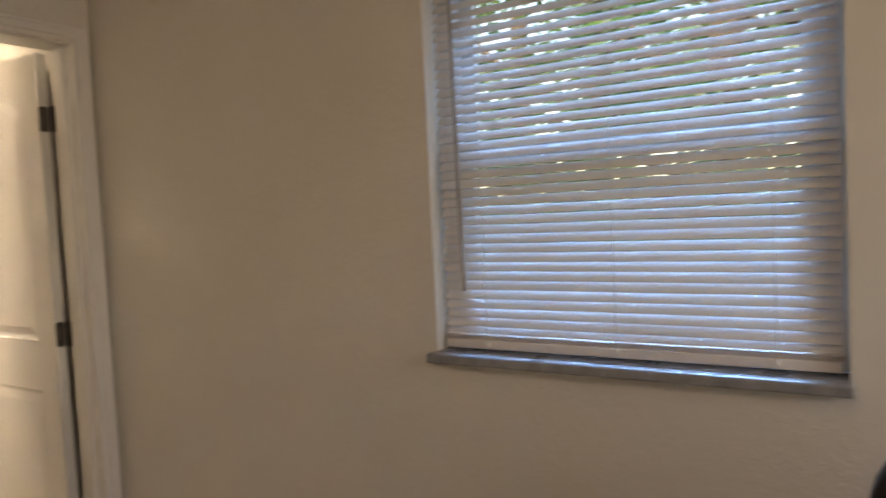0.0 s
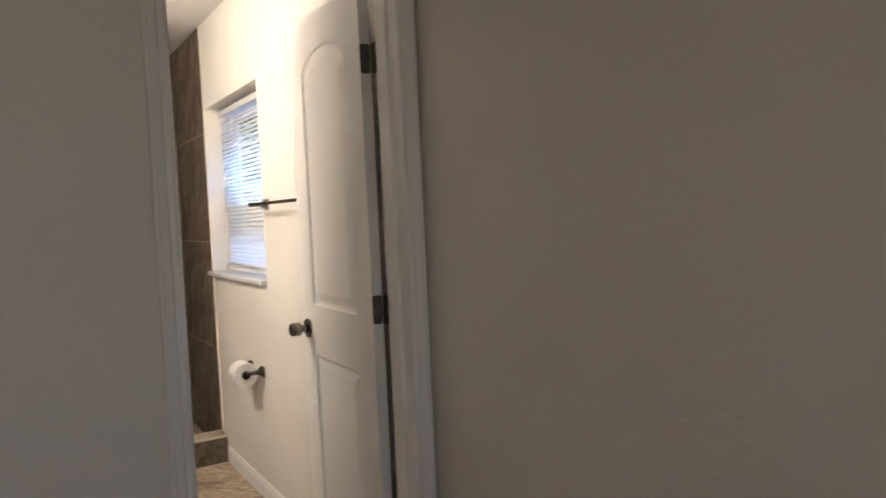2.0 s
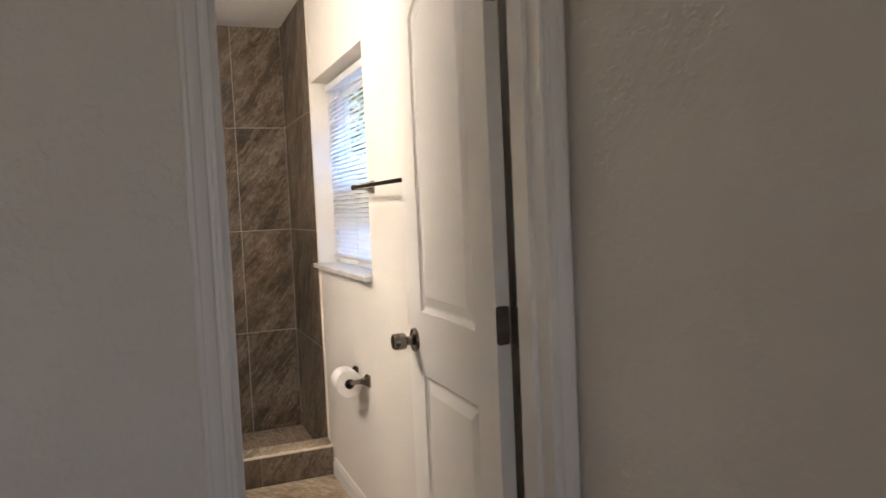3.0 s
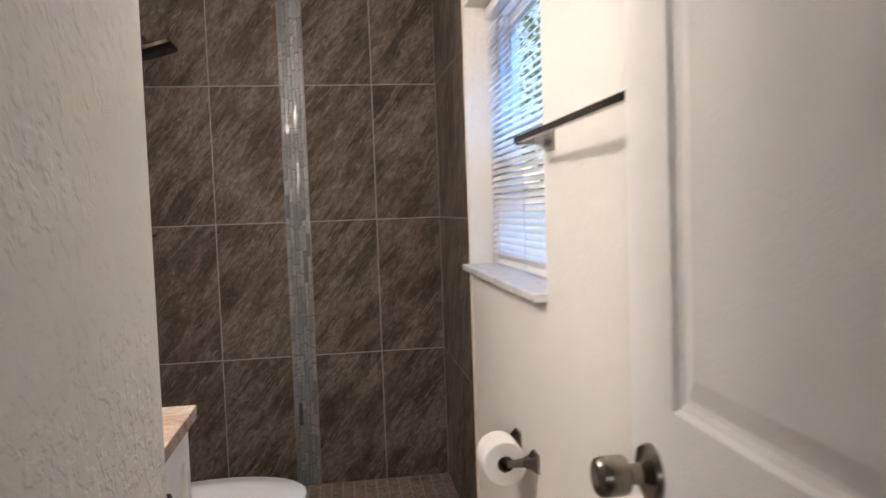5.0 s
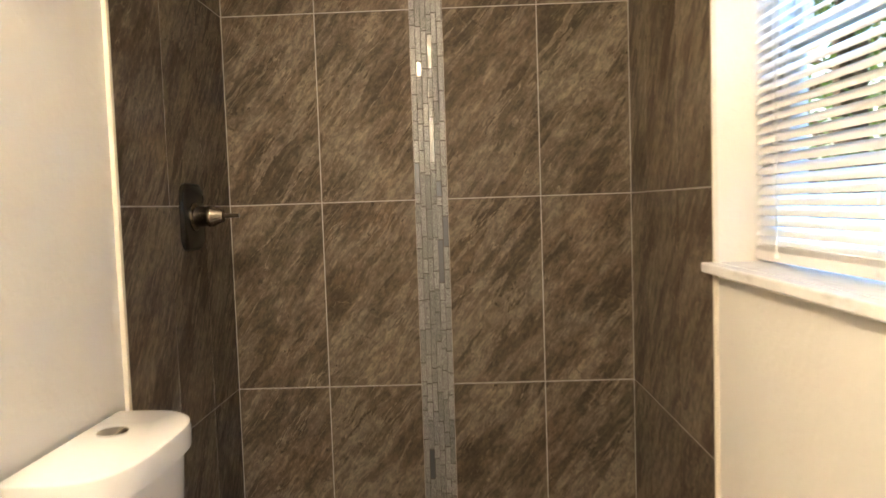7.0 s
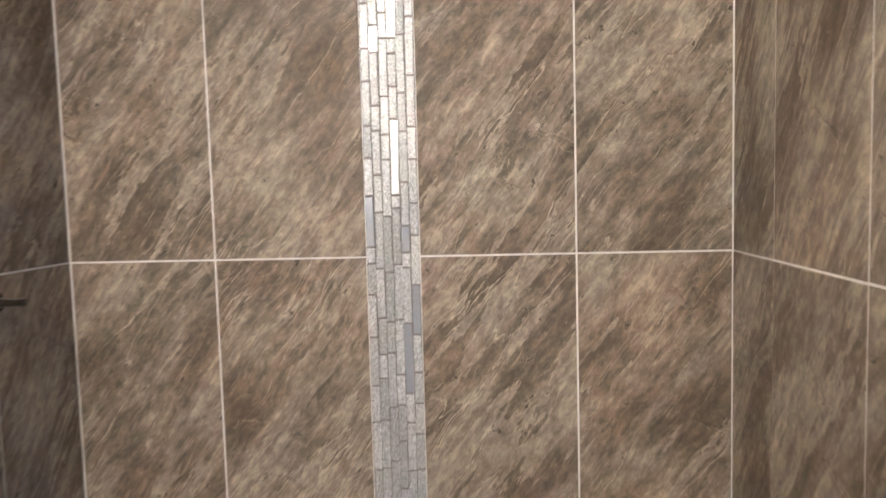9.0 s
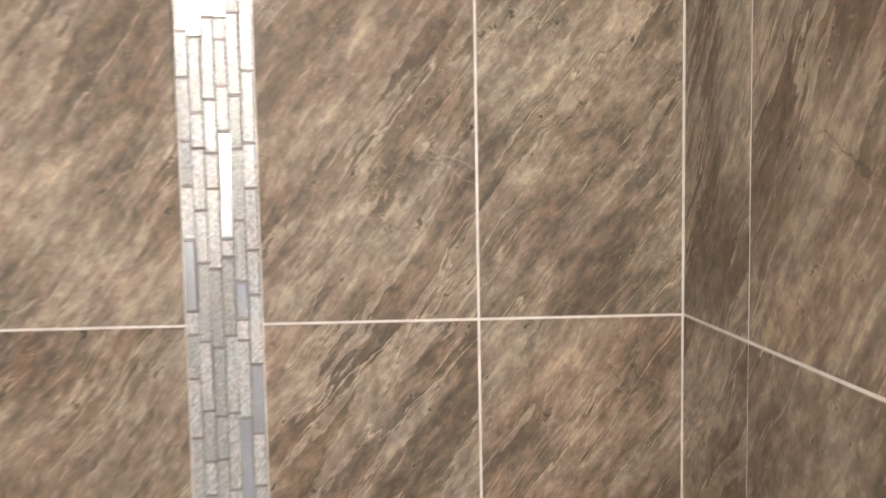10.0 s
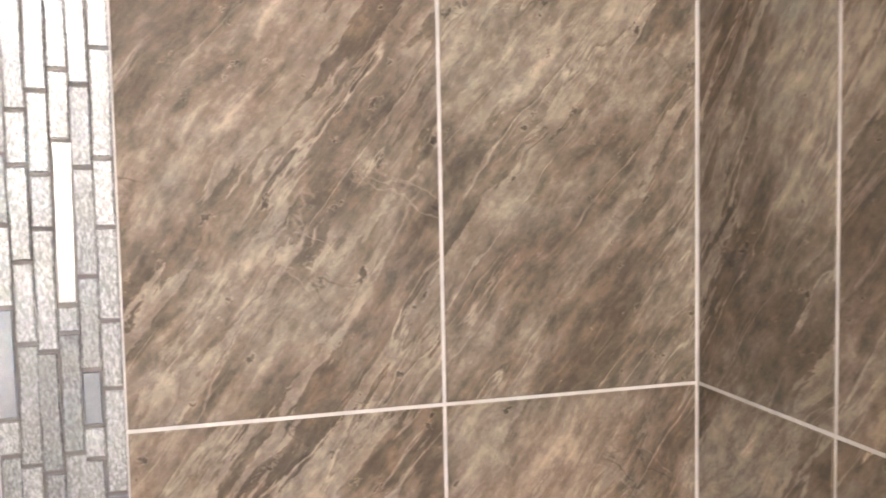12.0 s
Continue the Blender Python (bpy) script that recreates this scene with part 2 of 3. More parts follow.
SUBFLOOR = plain("grey_plank", (0.24, 0.20, 0.165), 0.5, 0, 0.25)
GLASSY_W = glass_piece("silvered_glass", (0.27, 0.27, 0.268), 0.42, 0.35, 0.0016, 0.85)
GLASSY_S = glass_piece("smooth_pearl_glass", (0.74, 0.735, 0.72), 0.12, 0.7, 0.0, 0.15)
GLASSY_B = glass_piece("grey_blue_glass", (0.27, 0.285, 0.315), 0.22, 0.5, 0.0, 0.15)

SLAT, t, b = material("blind_slat")
b.inputs["Base Color"].default_value, b.inputs["Roughness"].default_value = (0.80, 0.775, 0.76, 1), 0.45
tr = node(t, "ShaderNodeBsdfTranslucent", Color=(0.75, 0.74, 0.74, 1))
mx = node(t, "ShaderNodeMixShader", Fac=0.07)
link(t, b.outputs[0], mx.inputs[1])
link(t, tr.outputs[0], mx.inputs[2])
link(t, mx.outputs[0], t.nodes["Material Output"].inputs[0])

GLASS, t, b = material("window_glass")
b.inputs["Base Color"].default_value, b.inputs["Roughness"].default_value = (0.95, 0.98, 0.97, 1), 0.0
b.inputs["Transmission Weight"].default_value, b.inputs["IOR"].default_value = 1.0, 1.05

LEAF, t, b = material("leaves")
rnd = t.nodes.new("ShaderNodeNewGeometry").outputs["Random Per Island"]
link(t, ramp(t, rnd, (0.0, (0.04, 0.08, 0.035)), (0.6, (0.07, 0.13, 0.06)), (1.0, (0.11, 0.17, 0.08))), b.inputs["Base Color"])
b.inputs["Roughness"].default_value = 0.5
tr = node(t, "ShaderNodeBsdfTranslucent", Color=(0.12, 0.22, 0.04, 1))
mx = node(t, "ShaderNodeMixShader", Fac=0.35)
link(t, b.outputs[0], mx.inputs[1])
link(t, tr.outputs[0], mx.inputs[2])
link(t, mx.outputs[0], t.nodes["Material Output"].inputs[0])

STONE, t, b = material("pink_beige_granite")
at = coords(t, False, 30, (1, 1, 1.4))
patch = noise_of(t, at, 9, 6, 0.65, 1.6)
speck = noise_of(t, at, 70, 4, 0.6)
c = ramp(t, patch, (0.28, (0.27, 0.165, 0.12)), (0.45, (0.50, 0.37, 0.29)), (0.62, (0.64, 0.52, 0.43)), (0.78, (0.36, 0.25, 0.19)))
link(t, mixed(t, 0.6, c, ramp(t, speck, (0.3, (0.62,) * 3), (0.6, (1.08,) * 3)), "MULTIPLY"), b.inputs["Base Color"])
b.inputs["Roughness"].default_value = 0.22

MARBLE, t, b = material("white_sill_marble")
at = coords(t, False, 0, (1, 2.5, 2.5))
c = ramp(t, noise_of(t, at, 5, 7, 0.65, 2.0), (0.34, (0.60, 0.59, 0.58)), (0.46, (0.74, 0.73, 0.72)), (0.7, (0.79, 0.78, 0.77)))
link(t, c, b.inputs["Base Color"])
b.inputs["Roughness"].default_value = 0.22


# ---- mesh helpers ----
def mesh_of(name, bm, mat, smooth=False):
    me = bpy.data.meshes.new(name)
    bmesh.ops.recalc_face_normals(bm, faces=bm.faces)
    bm.to_mesh(me)
    bm.free()
    me.materials.append(mat)
    if smooth:
        for p in me.polygons:
            p.use_smooth = True
        me.set_sharp_from_angle(angle=radians(38))
    return me


def part(name, bm, mat, parent=None, label="", smooth=False):
    ob = new(name, mesh_of(name, bm, mat, smooth))
    ob.parent = parent
    if label:
        tagged(ob, label)
    return ob


def thing(name, label, category, at=(0, 0, 0), turn=0, group="", kind=""):
    ob = new(name)
    ob.empty_display_size = 0.05
    ob.matrix_world = pose(*at, 0, 0, turn)
    return tagged(ob, label, category, group, kind)


def box(bm, lo, hi, bevel=0.0, segs=2):
    size, mid = [h - l for l, h in zip(lo, hi)], [(l + h) / 2 for l, h in zip(lo, hi)]
    made = bmesh.ops.create_cube(bm, size=1.0, matrix=Matrix.LocRotScale(mid, None, size))["verts"]
    if bevel:
        edges = list({e for v in made for e in v.link_edges})
        bmesh.ops.bevel(bm, geom=edges, offset=bevel, segments=segs, affect="EDGES", profile=0.5)
    return bm


def block(lo, hi, bevel=0.0, segs=2):
    return box(bmesh.new(), lo, hi, bevel, segs)


def lathe(profile, m=None, n=28, bm=None):
    """A turned body: profile of (radius, height) along z."""
    bm = bm or bmesh.new()
    rings = []
    for r, h in profile:
        rings.append([bm.verts.new((r * math.cos(2 * math.pi * k / n), r * math.sin(2 * math.pi * k / n), h)) for k in range(n)])
    for a, b2 in zip(rings, rings[1:]):
        for k in range(n):
            bm.faces.new((a[k], a[(k + 1) % n], b2[(k + 1) % n], b2[k]))
    bm.faces.new(rings[0][::-1])
    bm.faces.new(rings[-1])
    if m is not None:
        bmesh.ops.transform(bm, matrix=m, verts=[v for ring in rings for v in ring])
    return bm


def loft(rings, bm=None, caps=True):
    """Skin over closed rings of points, all with the same count."""
    bm = bm or bmesh.new()
    made = [[bm.verts.new(p) for p in ring] for ring in rings]
    n = len(made[0])
    for a, b2 in zip(made, made[1:]):
        for k in range(n):
            bm.faces.new((a[k], a[(k + 1) % n], b2[(k + 1) % n], b2[k]))
    if caps:
        bm.faces.new(made[0][::-1])
        bm.faces.new(made[-1])
    return bm


def tube(points, radius, n=10, bm=None, closed=False):
    bm = bm or bmesh.new()
    pts = [Vector(p) for p in points]
    rings, count = [], len(pts)
    for k, p in enumerate(pts):
        a = pts[(k - 1) % count] if closed or k > 0 else p
        c2 = pts[(k + 1) % count] if closed or k < count - 1 else p
        d = (c2 - a).normalized()
        side = d.cross(Vector((0, 0, 1)))
        side = side.normalized() if side.length > 0.1 else d.cross(Vector((0, 1, 0))).normalized()
        up = side.cross(d)
        rings.append([bm.verts.new(p + radius * (math.cos(2 * math.pi * j / n) * side + math.sin(2 * math.pi * j / n) * up)) for j in range(n)])
    pairs = list(zip(rings, rings[1:])) + ([(rings[-1], rings[0])] if closed else [])
    for a, c2 in pairs:
        for j in range(n):
            bm.faces.new((a[j], a[(j + 1) % n], c2[(j + 1) % n], c2[j]))
    if not closed:
        bm.faces.new(rings[0][::-1])
        bm.faces.new(rings[-1])
    return bm


def rounded(w, h, r, n=6, power=None):
    """Points of a rounded rectangle w by h about the origin."""
    pts = []
    for cx, cy, a0 in ((w / 2 - r, h / 2 - r, 0), (-w / 2 + r, h / 2 - r, 90), (-w / 2 + r, -h / 2 + r, 180), (w / 2 - r, -h / 2 + r, 270)):
        for k in range(n + 1):
            a = radians(a0 + 90 * k / n)
            pts.append((cx + r * math.cos(a), cy + r * math.sin(a)))
    return pts


def structure(name, bm, mat, label, smooth=False):
    return tagged(part(name, bm, mat, None, label, smooth), label, name.split("_")[0], "", "structure")


# ---- plan ----
CEILING = 2.435
Y_BATH, Y_BED, Y_LEFT = 0.006, -0.030, -1.316
X_DOOR_IN, X_DOOR_OUT = 3.110, 3.225
DOOR_L, DOOR_R, DOOR_TOP = -0.664, -0.091, 1.992
W1 = (0.772, 1.718, 1.066, 1.972)
W2 = (4.502, 5.342, 1.090, 1.990)
X_TILE = 0.758
OUT = 0.20


def walls_with_hole(x0, x1, y0, y1, hole):
    hx0, hx1, hz0, hz1 = hole
    bm = bmesh.new()
    box(bm, (x0, y0, -0.1), (hx0, y1, CEILING))
    box(bm, (hx1, y0, -0.1), (x1, y1, CEILING))
    box(bm, (hx0, y0, -0.1), (hx1, y1, hz0 - 0.02))
    box(bm, (hx0, y0, hz1), (hx1, y1, CEILING))
    return bm


wall_north = structure("wall_north", walls_with_hole(-0.12, 3.16, Y_BATH, OUT, W1), WALL, "cream painted bathroom wall with knockdown texture")
structure("wall_bedroom_north", walls_with_hole(3.16, 7.0, Y_BED, OUT, W2), WALL, "beige painted bedroom wall around the window")
bm = bmesh.new()
box(bm, (X_DOOR_IN, DOOR_R + 0.018, -0.1), (X_DOOR_OUT, Y_BED, CEILING))
box(bm, (X_DOOR_IN, -3.2, -0.1), (X_DOOR_OUT, DOOR_L - 0.018, CEILING))
box(bm, (X_DOOR_IN, DOOR_L - 0.018, DOOR_TOP + 0.018), (X_DOOR_OUT, DOOR_R + 0.018, CEILING))
structure("wall_door", bm, WALL_ROUGH, "beige painted wall around the bathroom doorway")
structure("wall_passage", block((2.375, -0.80, -0.1), (X_DOOR_IN, -0.686, CEILING), 0.004), WALL_ROUGH, "white painted textured wall beside the doorway")
structure("wall_return", block((2.375, Y_LEFT, -0.1), (2.51, -0.80, CEILING)), WALL_ROUGH, "white painted wall beside the vanity")
wall_south = structure("wall_south", block((-0.12, -1.44, -0.1), (X_DOOR_IN, Y_LEFT, CEILING)), WALL, "white painted bathroom wall behind the toilet")
wall_west = structure("wall_west", block((-0.12, Y_LEFT, -0.1), (-0.0012, Y_BATH, CEILING)), GROUT, "shower back wall under brown marble tiles")
structure("wall_bedroom_south", block((X_DOOR_OUT, -3.3, -0.1), (7.0, -3.2, CEILING)), WALL, "plain beige bedroom wall")
# unseen east wall; its opening is made up to go with the fill lamp
bm = bmesh.new()
box(bm, (7.0, -3.3, -0.1), (7.1, -1.55, CEILING))
box(bm, (7.0, -0.35, -0.1), (7.1, OUT, CEILING))
box(bm, (7.0, -1.55, -0.1), (7.1, -0.35, 1.05))
box(bm, (7.0, -1.55, 2.15), (7.1, -0.35, CEILING))
structure("wall_bedroom_east", bm, WALL, "unseen beige bedroom wall with an opening added for fill light")
structure("ceiling", block((-0.2, -3.4, CEILING), (7.2, OUT + 0.1, CEILING + 0.15)), CEIL, "white textured ceiling")
structure("floor_bedroom", block((X_DOOR_IN, -3.3, -0.1), (7.0, Y_BED, -0.002)), SUBFLOOR, "grey plank bedroom floor")
floor = structure("floor", block((0.74, Y_LEFT, -0.1), (X_DOOR_IN, Y_BATH, -0.004)), GROUT, "tan stone-look tiled bathroom floor")
ground = structure("ground", block((-400, -400, -0.5), (400, 400, -0.3)), SOIL, "green lawn outside")

# shower pan and curb
shower_floor = structure("floor_shower", block((-0.0010, Y_LEFT, -0.1), (0.74, Y_BATH, 0.016)), GROUT, "brown mosaic shower floor")
curb = structure("shower_curb", block((0.735, -1.3085, 0.0), (0.868, -0.0015, 0.142)), GROUT, "tiled shower curb with a beige edge")

# cream beads along the tile edges
structure("trim_north", block((X_TILE, -0.003, 0.15), (X_TILE + 0.012, Y_BATH + 0.002, CEILING - 0.002), 0.002), BEAD, "cream caulked bead along the tile edge")
structure("trim_south", block((X_TILE + 0.004, Y_LEFT - 0.002, 0.15), (X_TILE + 0.018, -1.306, CEILING - 0.002), 0.002), BEAD, "cream caulked bead along the tile edge")


# ---- doorway ----
def casing_leg(length):
    """Moulded casing: local x across from the opening, y out of the wall, z along."""
    prof = [(0, 0), (0, 0.009), (0.003, 0.012), (0.009, 0.012), (0.012, 0.008), (0.017, 0.008), (0.021, 0.013), (0.031, 0.016), (0.038, 0.017),
            (0.041, 0.020), (0.046, 0.020), (0.049, 0.016), (0.049, 0)]
    return loft([[(x, y, z) for x, y in prof] for z in (0, length)])


door_frame = thing("door_frame", "white painted door frame with moulded casing", "door frame", (X_DOOR_OUT, DOOR_L, 0), 0, "", "structure")
for name, y, flip in (("casing", DOOR_L - 0.004, -1), ("casing", DOOR_R, 1)):
    bm = casing_leg(DOOR_TOP + 0.053)
    bmesh.ops.transform(bm, matrix=Matrix(((0, 1, 0, 0), (flip, 0, 0, y - DOOR_L), (0, 0, 1, 0), (0, 0, 0, 1))), verts=bm.verts)
    part(name, bm, TRIM, door_frame)
bm = casing_leg(DOOR_R - DOOR_L + 0.008)
bmesh.ops.transform(bm, matrix=Matrix(((0, 1, 0, 0), (0, 0, 1, -0.004), (1, 0, 0, DOOR_TOP + 0.004), (0, 0, 0, 1))), verts=bm.verts)
part("head_casing", bm, TRIM, door_frame)
depth = X_DOOR_OUT - X_DOOR_IN
part("jamb", block((-depth - 0.002, -0.018, 0), (0.0, 0, DOOR_TOP)), TRIM, door_frame)
part("jamb", block((-depth - 0.002, DOOR_R - DOOR_L, 0), (0.0, DOOR_R - DOOR_L + 0.018, DOOR_TOP)), TRIM, door_frame)
part("head_jamb", block((-depth - 0.002, -0.018, DOOR_TOP), (0.0, DOOR_R - DOOR_L + 0.018, DOOR_TOP + 0.018)), TRIM, door_frame)
part("stop", block((-0.062, 0, 0), (-0.038, 0.010, DOOR_TOP)), TRIM, door_frame)
part("stop", block((-0.062, DOOR_R - DOOR_L - 0.010, 0), (-0.038, DOOR_R - DOOR_L, DOOR_TOP)), TRIM, door_frame)

# door leaf: local x from the hinge edge to the free edge, y = 0 its seen face, body behind it
DW, DH, DT = 0.577, 1.977, 0.033
door = thing("door_1", "white moulded two-panel door with arched top panel, open", "door", (3.066, -0.121, 0.012), 180 - 0.4, "", "structure")


def panel_outline(x0, x1, z0, z1, arch, n=14):
    pts = [(x0, z0), (x1, z0)]
    if not arch:
        return pts + [(x1, z1), (x0, z1)]
    for k in range(n + 1):
        u = k / n
        a = math.pi * u
        x = x1 + (x0 - x1) * u
        s = abs(2 * u - 1)
        pts.append((x, z1 + arch * (1 - s ** 2.2) ** 0.75))
    return pts


def inset(pts, d):
    lo, hi = min(p[0] for p in pts), max(p[0] for p in pts)
    zl, zh = min(p[1] for p in pts), max(p[1] for p in pts)
    out = []
    for x, z in pts:
        fx = lo + d + (x - lo) * (hi - lo - 2 * d) / (hi - lo)
        fz = zl + d + (z - zl) * (zh - zl - 2 * d) / (zh - zl)
        out.append((fx, fz))
    return out


def door_skin(panels, w, h, y0):
    """Face with sunk mouldings and raised fields, as one sheet."""
    bm = bmesh.new()
    holes = []
    for p in panels:
        rings = []
        for d, y in ((0.0, 0.0), (0.004, 0.006), (0.012, 0.009), (0.018, 0.009), (0.044, 0.001)):
            rings.append([bm.verts.new((x, y0 + y, z)) for x, z in inset(p, d)])
        n = len(p)
        for a, c2 in zip(rings, rings[1:]):
            for k in range(n):
                bm.faces.new((a[k], a[(k + 1) % n], c2[(k + 1) % n], c2[k]))
        bm.faces.new(rings[-1])
        holes.append(rings[0])
    rim = [bm.verts.new((x, y0, z)) for x, z in ((0, 0), (w, 0), (w, h), (0, h))]
    edges = [bm.edges.new((rim[k], rim[(k + 1) % 4])) for k in range(4)]
    for ring in holes:
        edges += [bm.edges.get((ring[k], ring[(k + 1) % len(ring)])) for k in range(len(ring))]
    bmesh.ops.triangle_fill(bm, use_beauty=True, edges=edges)
    back = [bm.verts.new((x, y0 + DT, z)) for x, z in ((0, 0), (w, 0), (w, h), (0, h))]
    for k in range(4):
        bm.faces.new((rim[k], rim[(k + 1) % 4], back[(k + 1) % 4], back[k]))
    bm.faces.new(back)
    return bm


bm = door_skin([panel_outline(0.110, DW - 0.112, 1.032, 1.808, 0.058), panel_outline(0.110, DW - 0.112, 0.20, 0.861, 0)], DW, DH, 0.0)
bmesh.ops.transform(bm, matrix=Matrix.Diagonal((1, -1, 1, 1)), verts=bm.verts)
leaf = part("leaf", bm, DOOR, door)
bm = lathe([(0.0335, 0), (0.0335, 0.003), (0.031, 0.008), (0.020, 0.012), (0.0125, 0.015), (0.0115, 0.027), (0.0135, 0.029), (0.0205, 0.031), (0.0225, 0.034), (0.0232, 0.042), (0.0228, 0.056), (0.0218, 0.0585), (0.0225, 0.0595), (0.0215, 0.064), (0.0185, 0.0665), (0.017, 0.066), (0.004, 0.0655)], pose(0, 0, 0, -90))
knob = part("knob", bm, NICKEL, door, "round brushed nickel door knob", True)
knob.matrix_local = pose(DW - 0.056, 0.0, 0.947)
bm = lathe([(0.032, 0), (0.032, 0.004), (0.028, 0.011), (0.014, 0.014), (0.012, 0.022), (0.026, 0.034), (0.0285, 0.050), (0.024, 0.060), (0.012, 0.062)], pose(0, 0, 0, 90))
knob2 = part("knob", bm, NICKEL, door, "round brushed nickel door knob", True)
knob2.matrix_local = pose(DW - 0.056, -DT, 0.944)
for z in (0.24, 1.016, 1.724):
    bm = bmesh.new()
    ring = [(y - 0.0155, zz + z + 0.041) for y, zz in rounded(0.030, 0.082, 0.007, 4)]
    loft([[(x, y, zz) for y, zz in ring] for x in (-0.0022, 0.0004)], bm)
    for y, zz in ((-0.009, 0.014), (-0.020, 0.041), (-0.009, 0.068)):
        lathe([(0.0042, 0), (0.0030, 0.0010)], pose(-0.0022, y, z + zz, 0, -90), 10, bm)
    for k in range(3):
        lathe([(0.0060, z + 0.001 + k * 0.0275), (0.0060, z + 0.0265 + k * 0.0275)], pose(-0.010, -DT - 0.004, 0), 12, bm)
    box(bm, (-0.050, -DT - 0.0005, z), (-0.010, -DT + 0.0018, z + 0.082))
    part("hinge", bm, HINGE, door, "dark steel butt hinge")


# ---- windows ----
def window(name, hole, y_in, y_frame, tip, label, stone=None):
    x0, x1, z0, z1 = hole
    w, h = x1 - x0, z1 - z0
    win = thing(name, label, "window", (x0, y_in, z0), 0, "", "structure")
    yf = y_frame - y_in
    half = h * 0.5
    fr = 0.040
    bm = bmesh.new()
    box(bm, (0, yf, 0), (fr, yf + 0.06, h), 0.003, 1)
    box(bm, (w - fr, yf, 0), (w, yf + 0.06, h), 0.003, 1)
    box(bm, (fr, yf, 0), (w - fr, yf + 0.06, fr), 0.003, 1)
    box(bm, (fr, yf, h - fr), (w - fr, yf + 0.06, h), 0.003, 1)
    part("window_frame", bm, VINYL, win, "white vinyl window frame")
    for za, zb, dy in ((fr, half + 0.02, 0.006), (half - 0.02, h - fr, 0.032)):
        bm = bmesh.new()
        s = 0.036
        box(bm, (fr, yf + dy, za), (fr + s, yf + dy + 0.024, zb), 0.002, 1)
        box(bm, (w - fr - s, yf + dy, za), (w - fr, yf + dy + 0.024, zb), 0.002, 1)
        box(bm, (fr + s, yf + dy, za), (w - fr - s, yf + dy + 0.024, za + 0.036), 0.002, 1)
        box(bm, (fr + s, yf + dy, zb - 0.036), (w - fr - s, yf + dy + 0.024, zb), 0.002, 1)
        sash = part("sash", bm, VINYL, win)
        pane = part("pane", block((fr + s, yf + dy + 0.010, za + 0.036), (w - fr - s, yf + dy + 0.013, zb - 0.036)), GLASS, sash)
        pane.visible_shadow = False
    a, c2 = tip
    bm = block((-a, -0.034, -0.0225), (w + c2, 0.0, 0.0), 0.005, 3)
    box(bm, (0.0, -0.001, -0.0195), (w, yf, 0.0))
    part("window_sill", bm, stone or MARBLE, win, "grey window sill" if stone else "white marble window sill")
    return win


window("window_1", W1, Y_BATH, 0.120, (0.016, 0.0), "white vinyl bathroom window with marble sill")
window("window_2", W2, Y_BED, 0.036, (0.012, 0.006), "white vinyl bedroom window with grey sill", GREY_SILL)


def slat_mesh(width, deep, tilt):
    """Curved slat, tilted: its outer edge up."""
    n, rise, thick = 6, 0.0018, 0.0005
    ring = []
    for side in (1, -1):
        for k in range(n + 1):
            u = (k / n - 0.5) * (1 if side > 0 else -1)
            v = rise * (1 - (2 * u) ** 2) + side * thick / 2
            y, z = u * deep, v
            c2, s = math.cos(radians(tilt)), math.sin(radians(tilt))
            ring.append((y * c2 - z * s, y * s + z * c2))
    bm = loft([[(x, y, z) for y, z in ring] for x in (0, width)])
    return mesh_of("slat", bm, SLAT, True)


def blind(hole, y, tilt, label, wand_at, seed):
    x0, x1, z0, z1 = hole
    w, h = x1 - x0 - 0.016, z1 - z0
    rng = random.Random(seed)
    ob = thing("window_blind", label, "blind", (x0 + 0.008, y, z0))
    part("headrail", block((0, -0.016, h - 0.046), (w, 0.014, h - 0.013), 0.003), VINYL, ob)
    part("bottom_rail", block((0.002, -0.012, 0.006), (w - 0.002, 0.012, 0.028), 0.003), SLAT, ob)
    me = slat_mesh(w - 0.004, 0.0255, tilt)
    pitch = 0.0212
    # the spare slats lie stacked upon the bottom rail
    flat = slat_mesh(w - 0.004, 0.0255, 6)
    for k in range(4):
        s = new("slat", flat)
        s.parent, s.location = ob, (0.002 + rng.uniform(-0.001, 0.001), 0, 0.0305 + 0.0030 * k)
    z = 0.046
    while z < h - 0.056:
        s = new("slat", me)
        s.parent = ob
        s.location = (0.002 + rng.uniform(-0.0012, 0.0012), 0, z)
        s.rotation_euler = (radians(rng.uniform(-2.2, 2.2)), radians(rng.uniform(-0.05, 0.05)), 0)
        z += pitch
    for x in (0.11, w / 2, w - 0.11):
        bm = bmesh.new()
        for yy in (-0.0125, 0.0125):
            tube([(x, yy, 0.02), (x, yy, h - 0.03)], 0.0007, 5, bm)
        part("ladder_cord", bm, CORD, ob)
        part("cord_button", lathe([(0.008, 0), (0.008, 0.004), (0.005, 0.006)], pose(x, -0.0115, 0.020, 90), 14), VINYL, ob)
    bm = tube([(wand_at, -0.024, h - 0.03), (wand_at, -0.022, h * 0.5), (wand_at + 0.003, -0.020, 0.14)], 0.0042, 6)
    part("tilt_wand", bm, WAND, ob, "grey plastic tilt wand")
    return ob


blind(W1, 0.092, 48, "white mini blind over the bathroom window, slats tilted open", 0.90, 3)
blind(W2, 0.008, 50, "white mini blind over the bedroom window, slats half closed", 0.058, 5)

# ---- baseboard ----
prof = [(0, 0), (-0.013, 0), (-0.013, 0.058), (-0.011, 0.066), (-0.0085, 0.070), (-0.0085, 0.076), (-0.004, 0.084), (0, 0.086)]
structure("baseboard", loft([[(x, Y_BATH + y, z) for y, z in prof] for x in (0.869, X_DOOR_IN)]), TRIM, "white moulded baseboard")


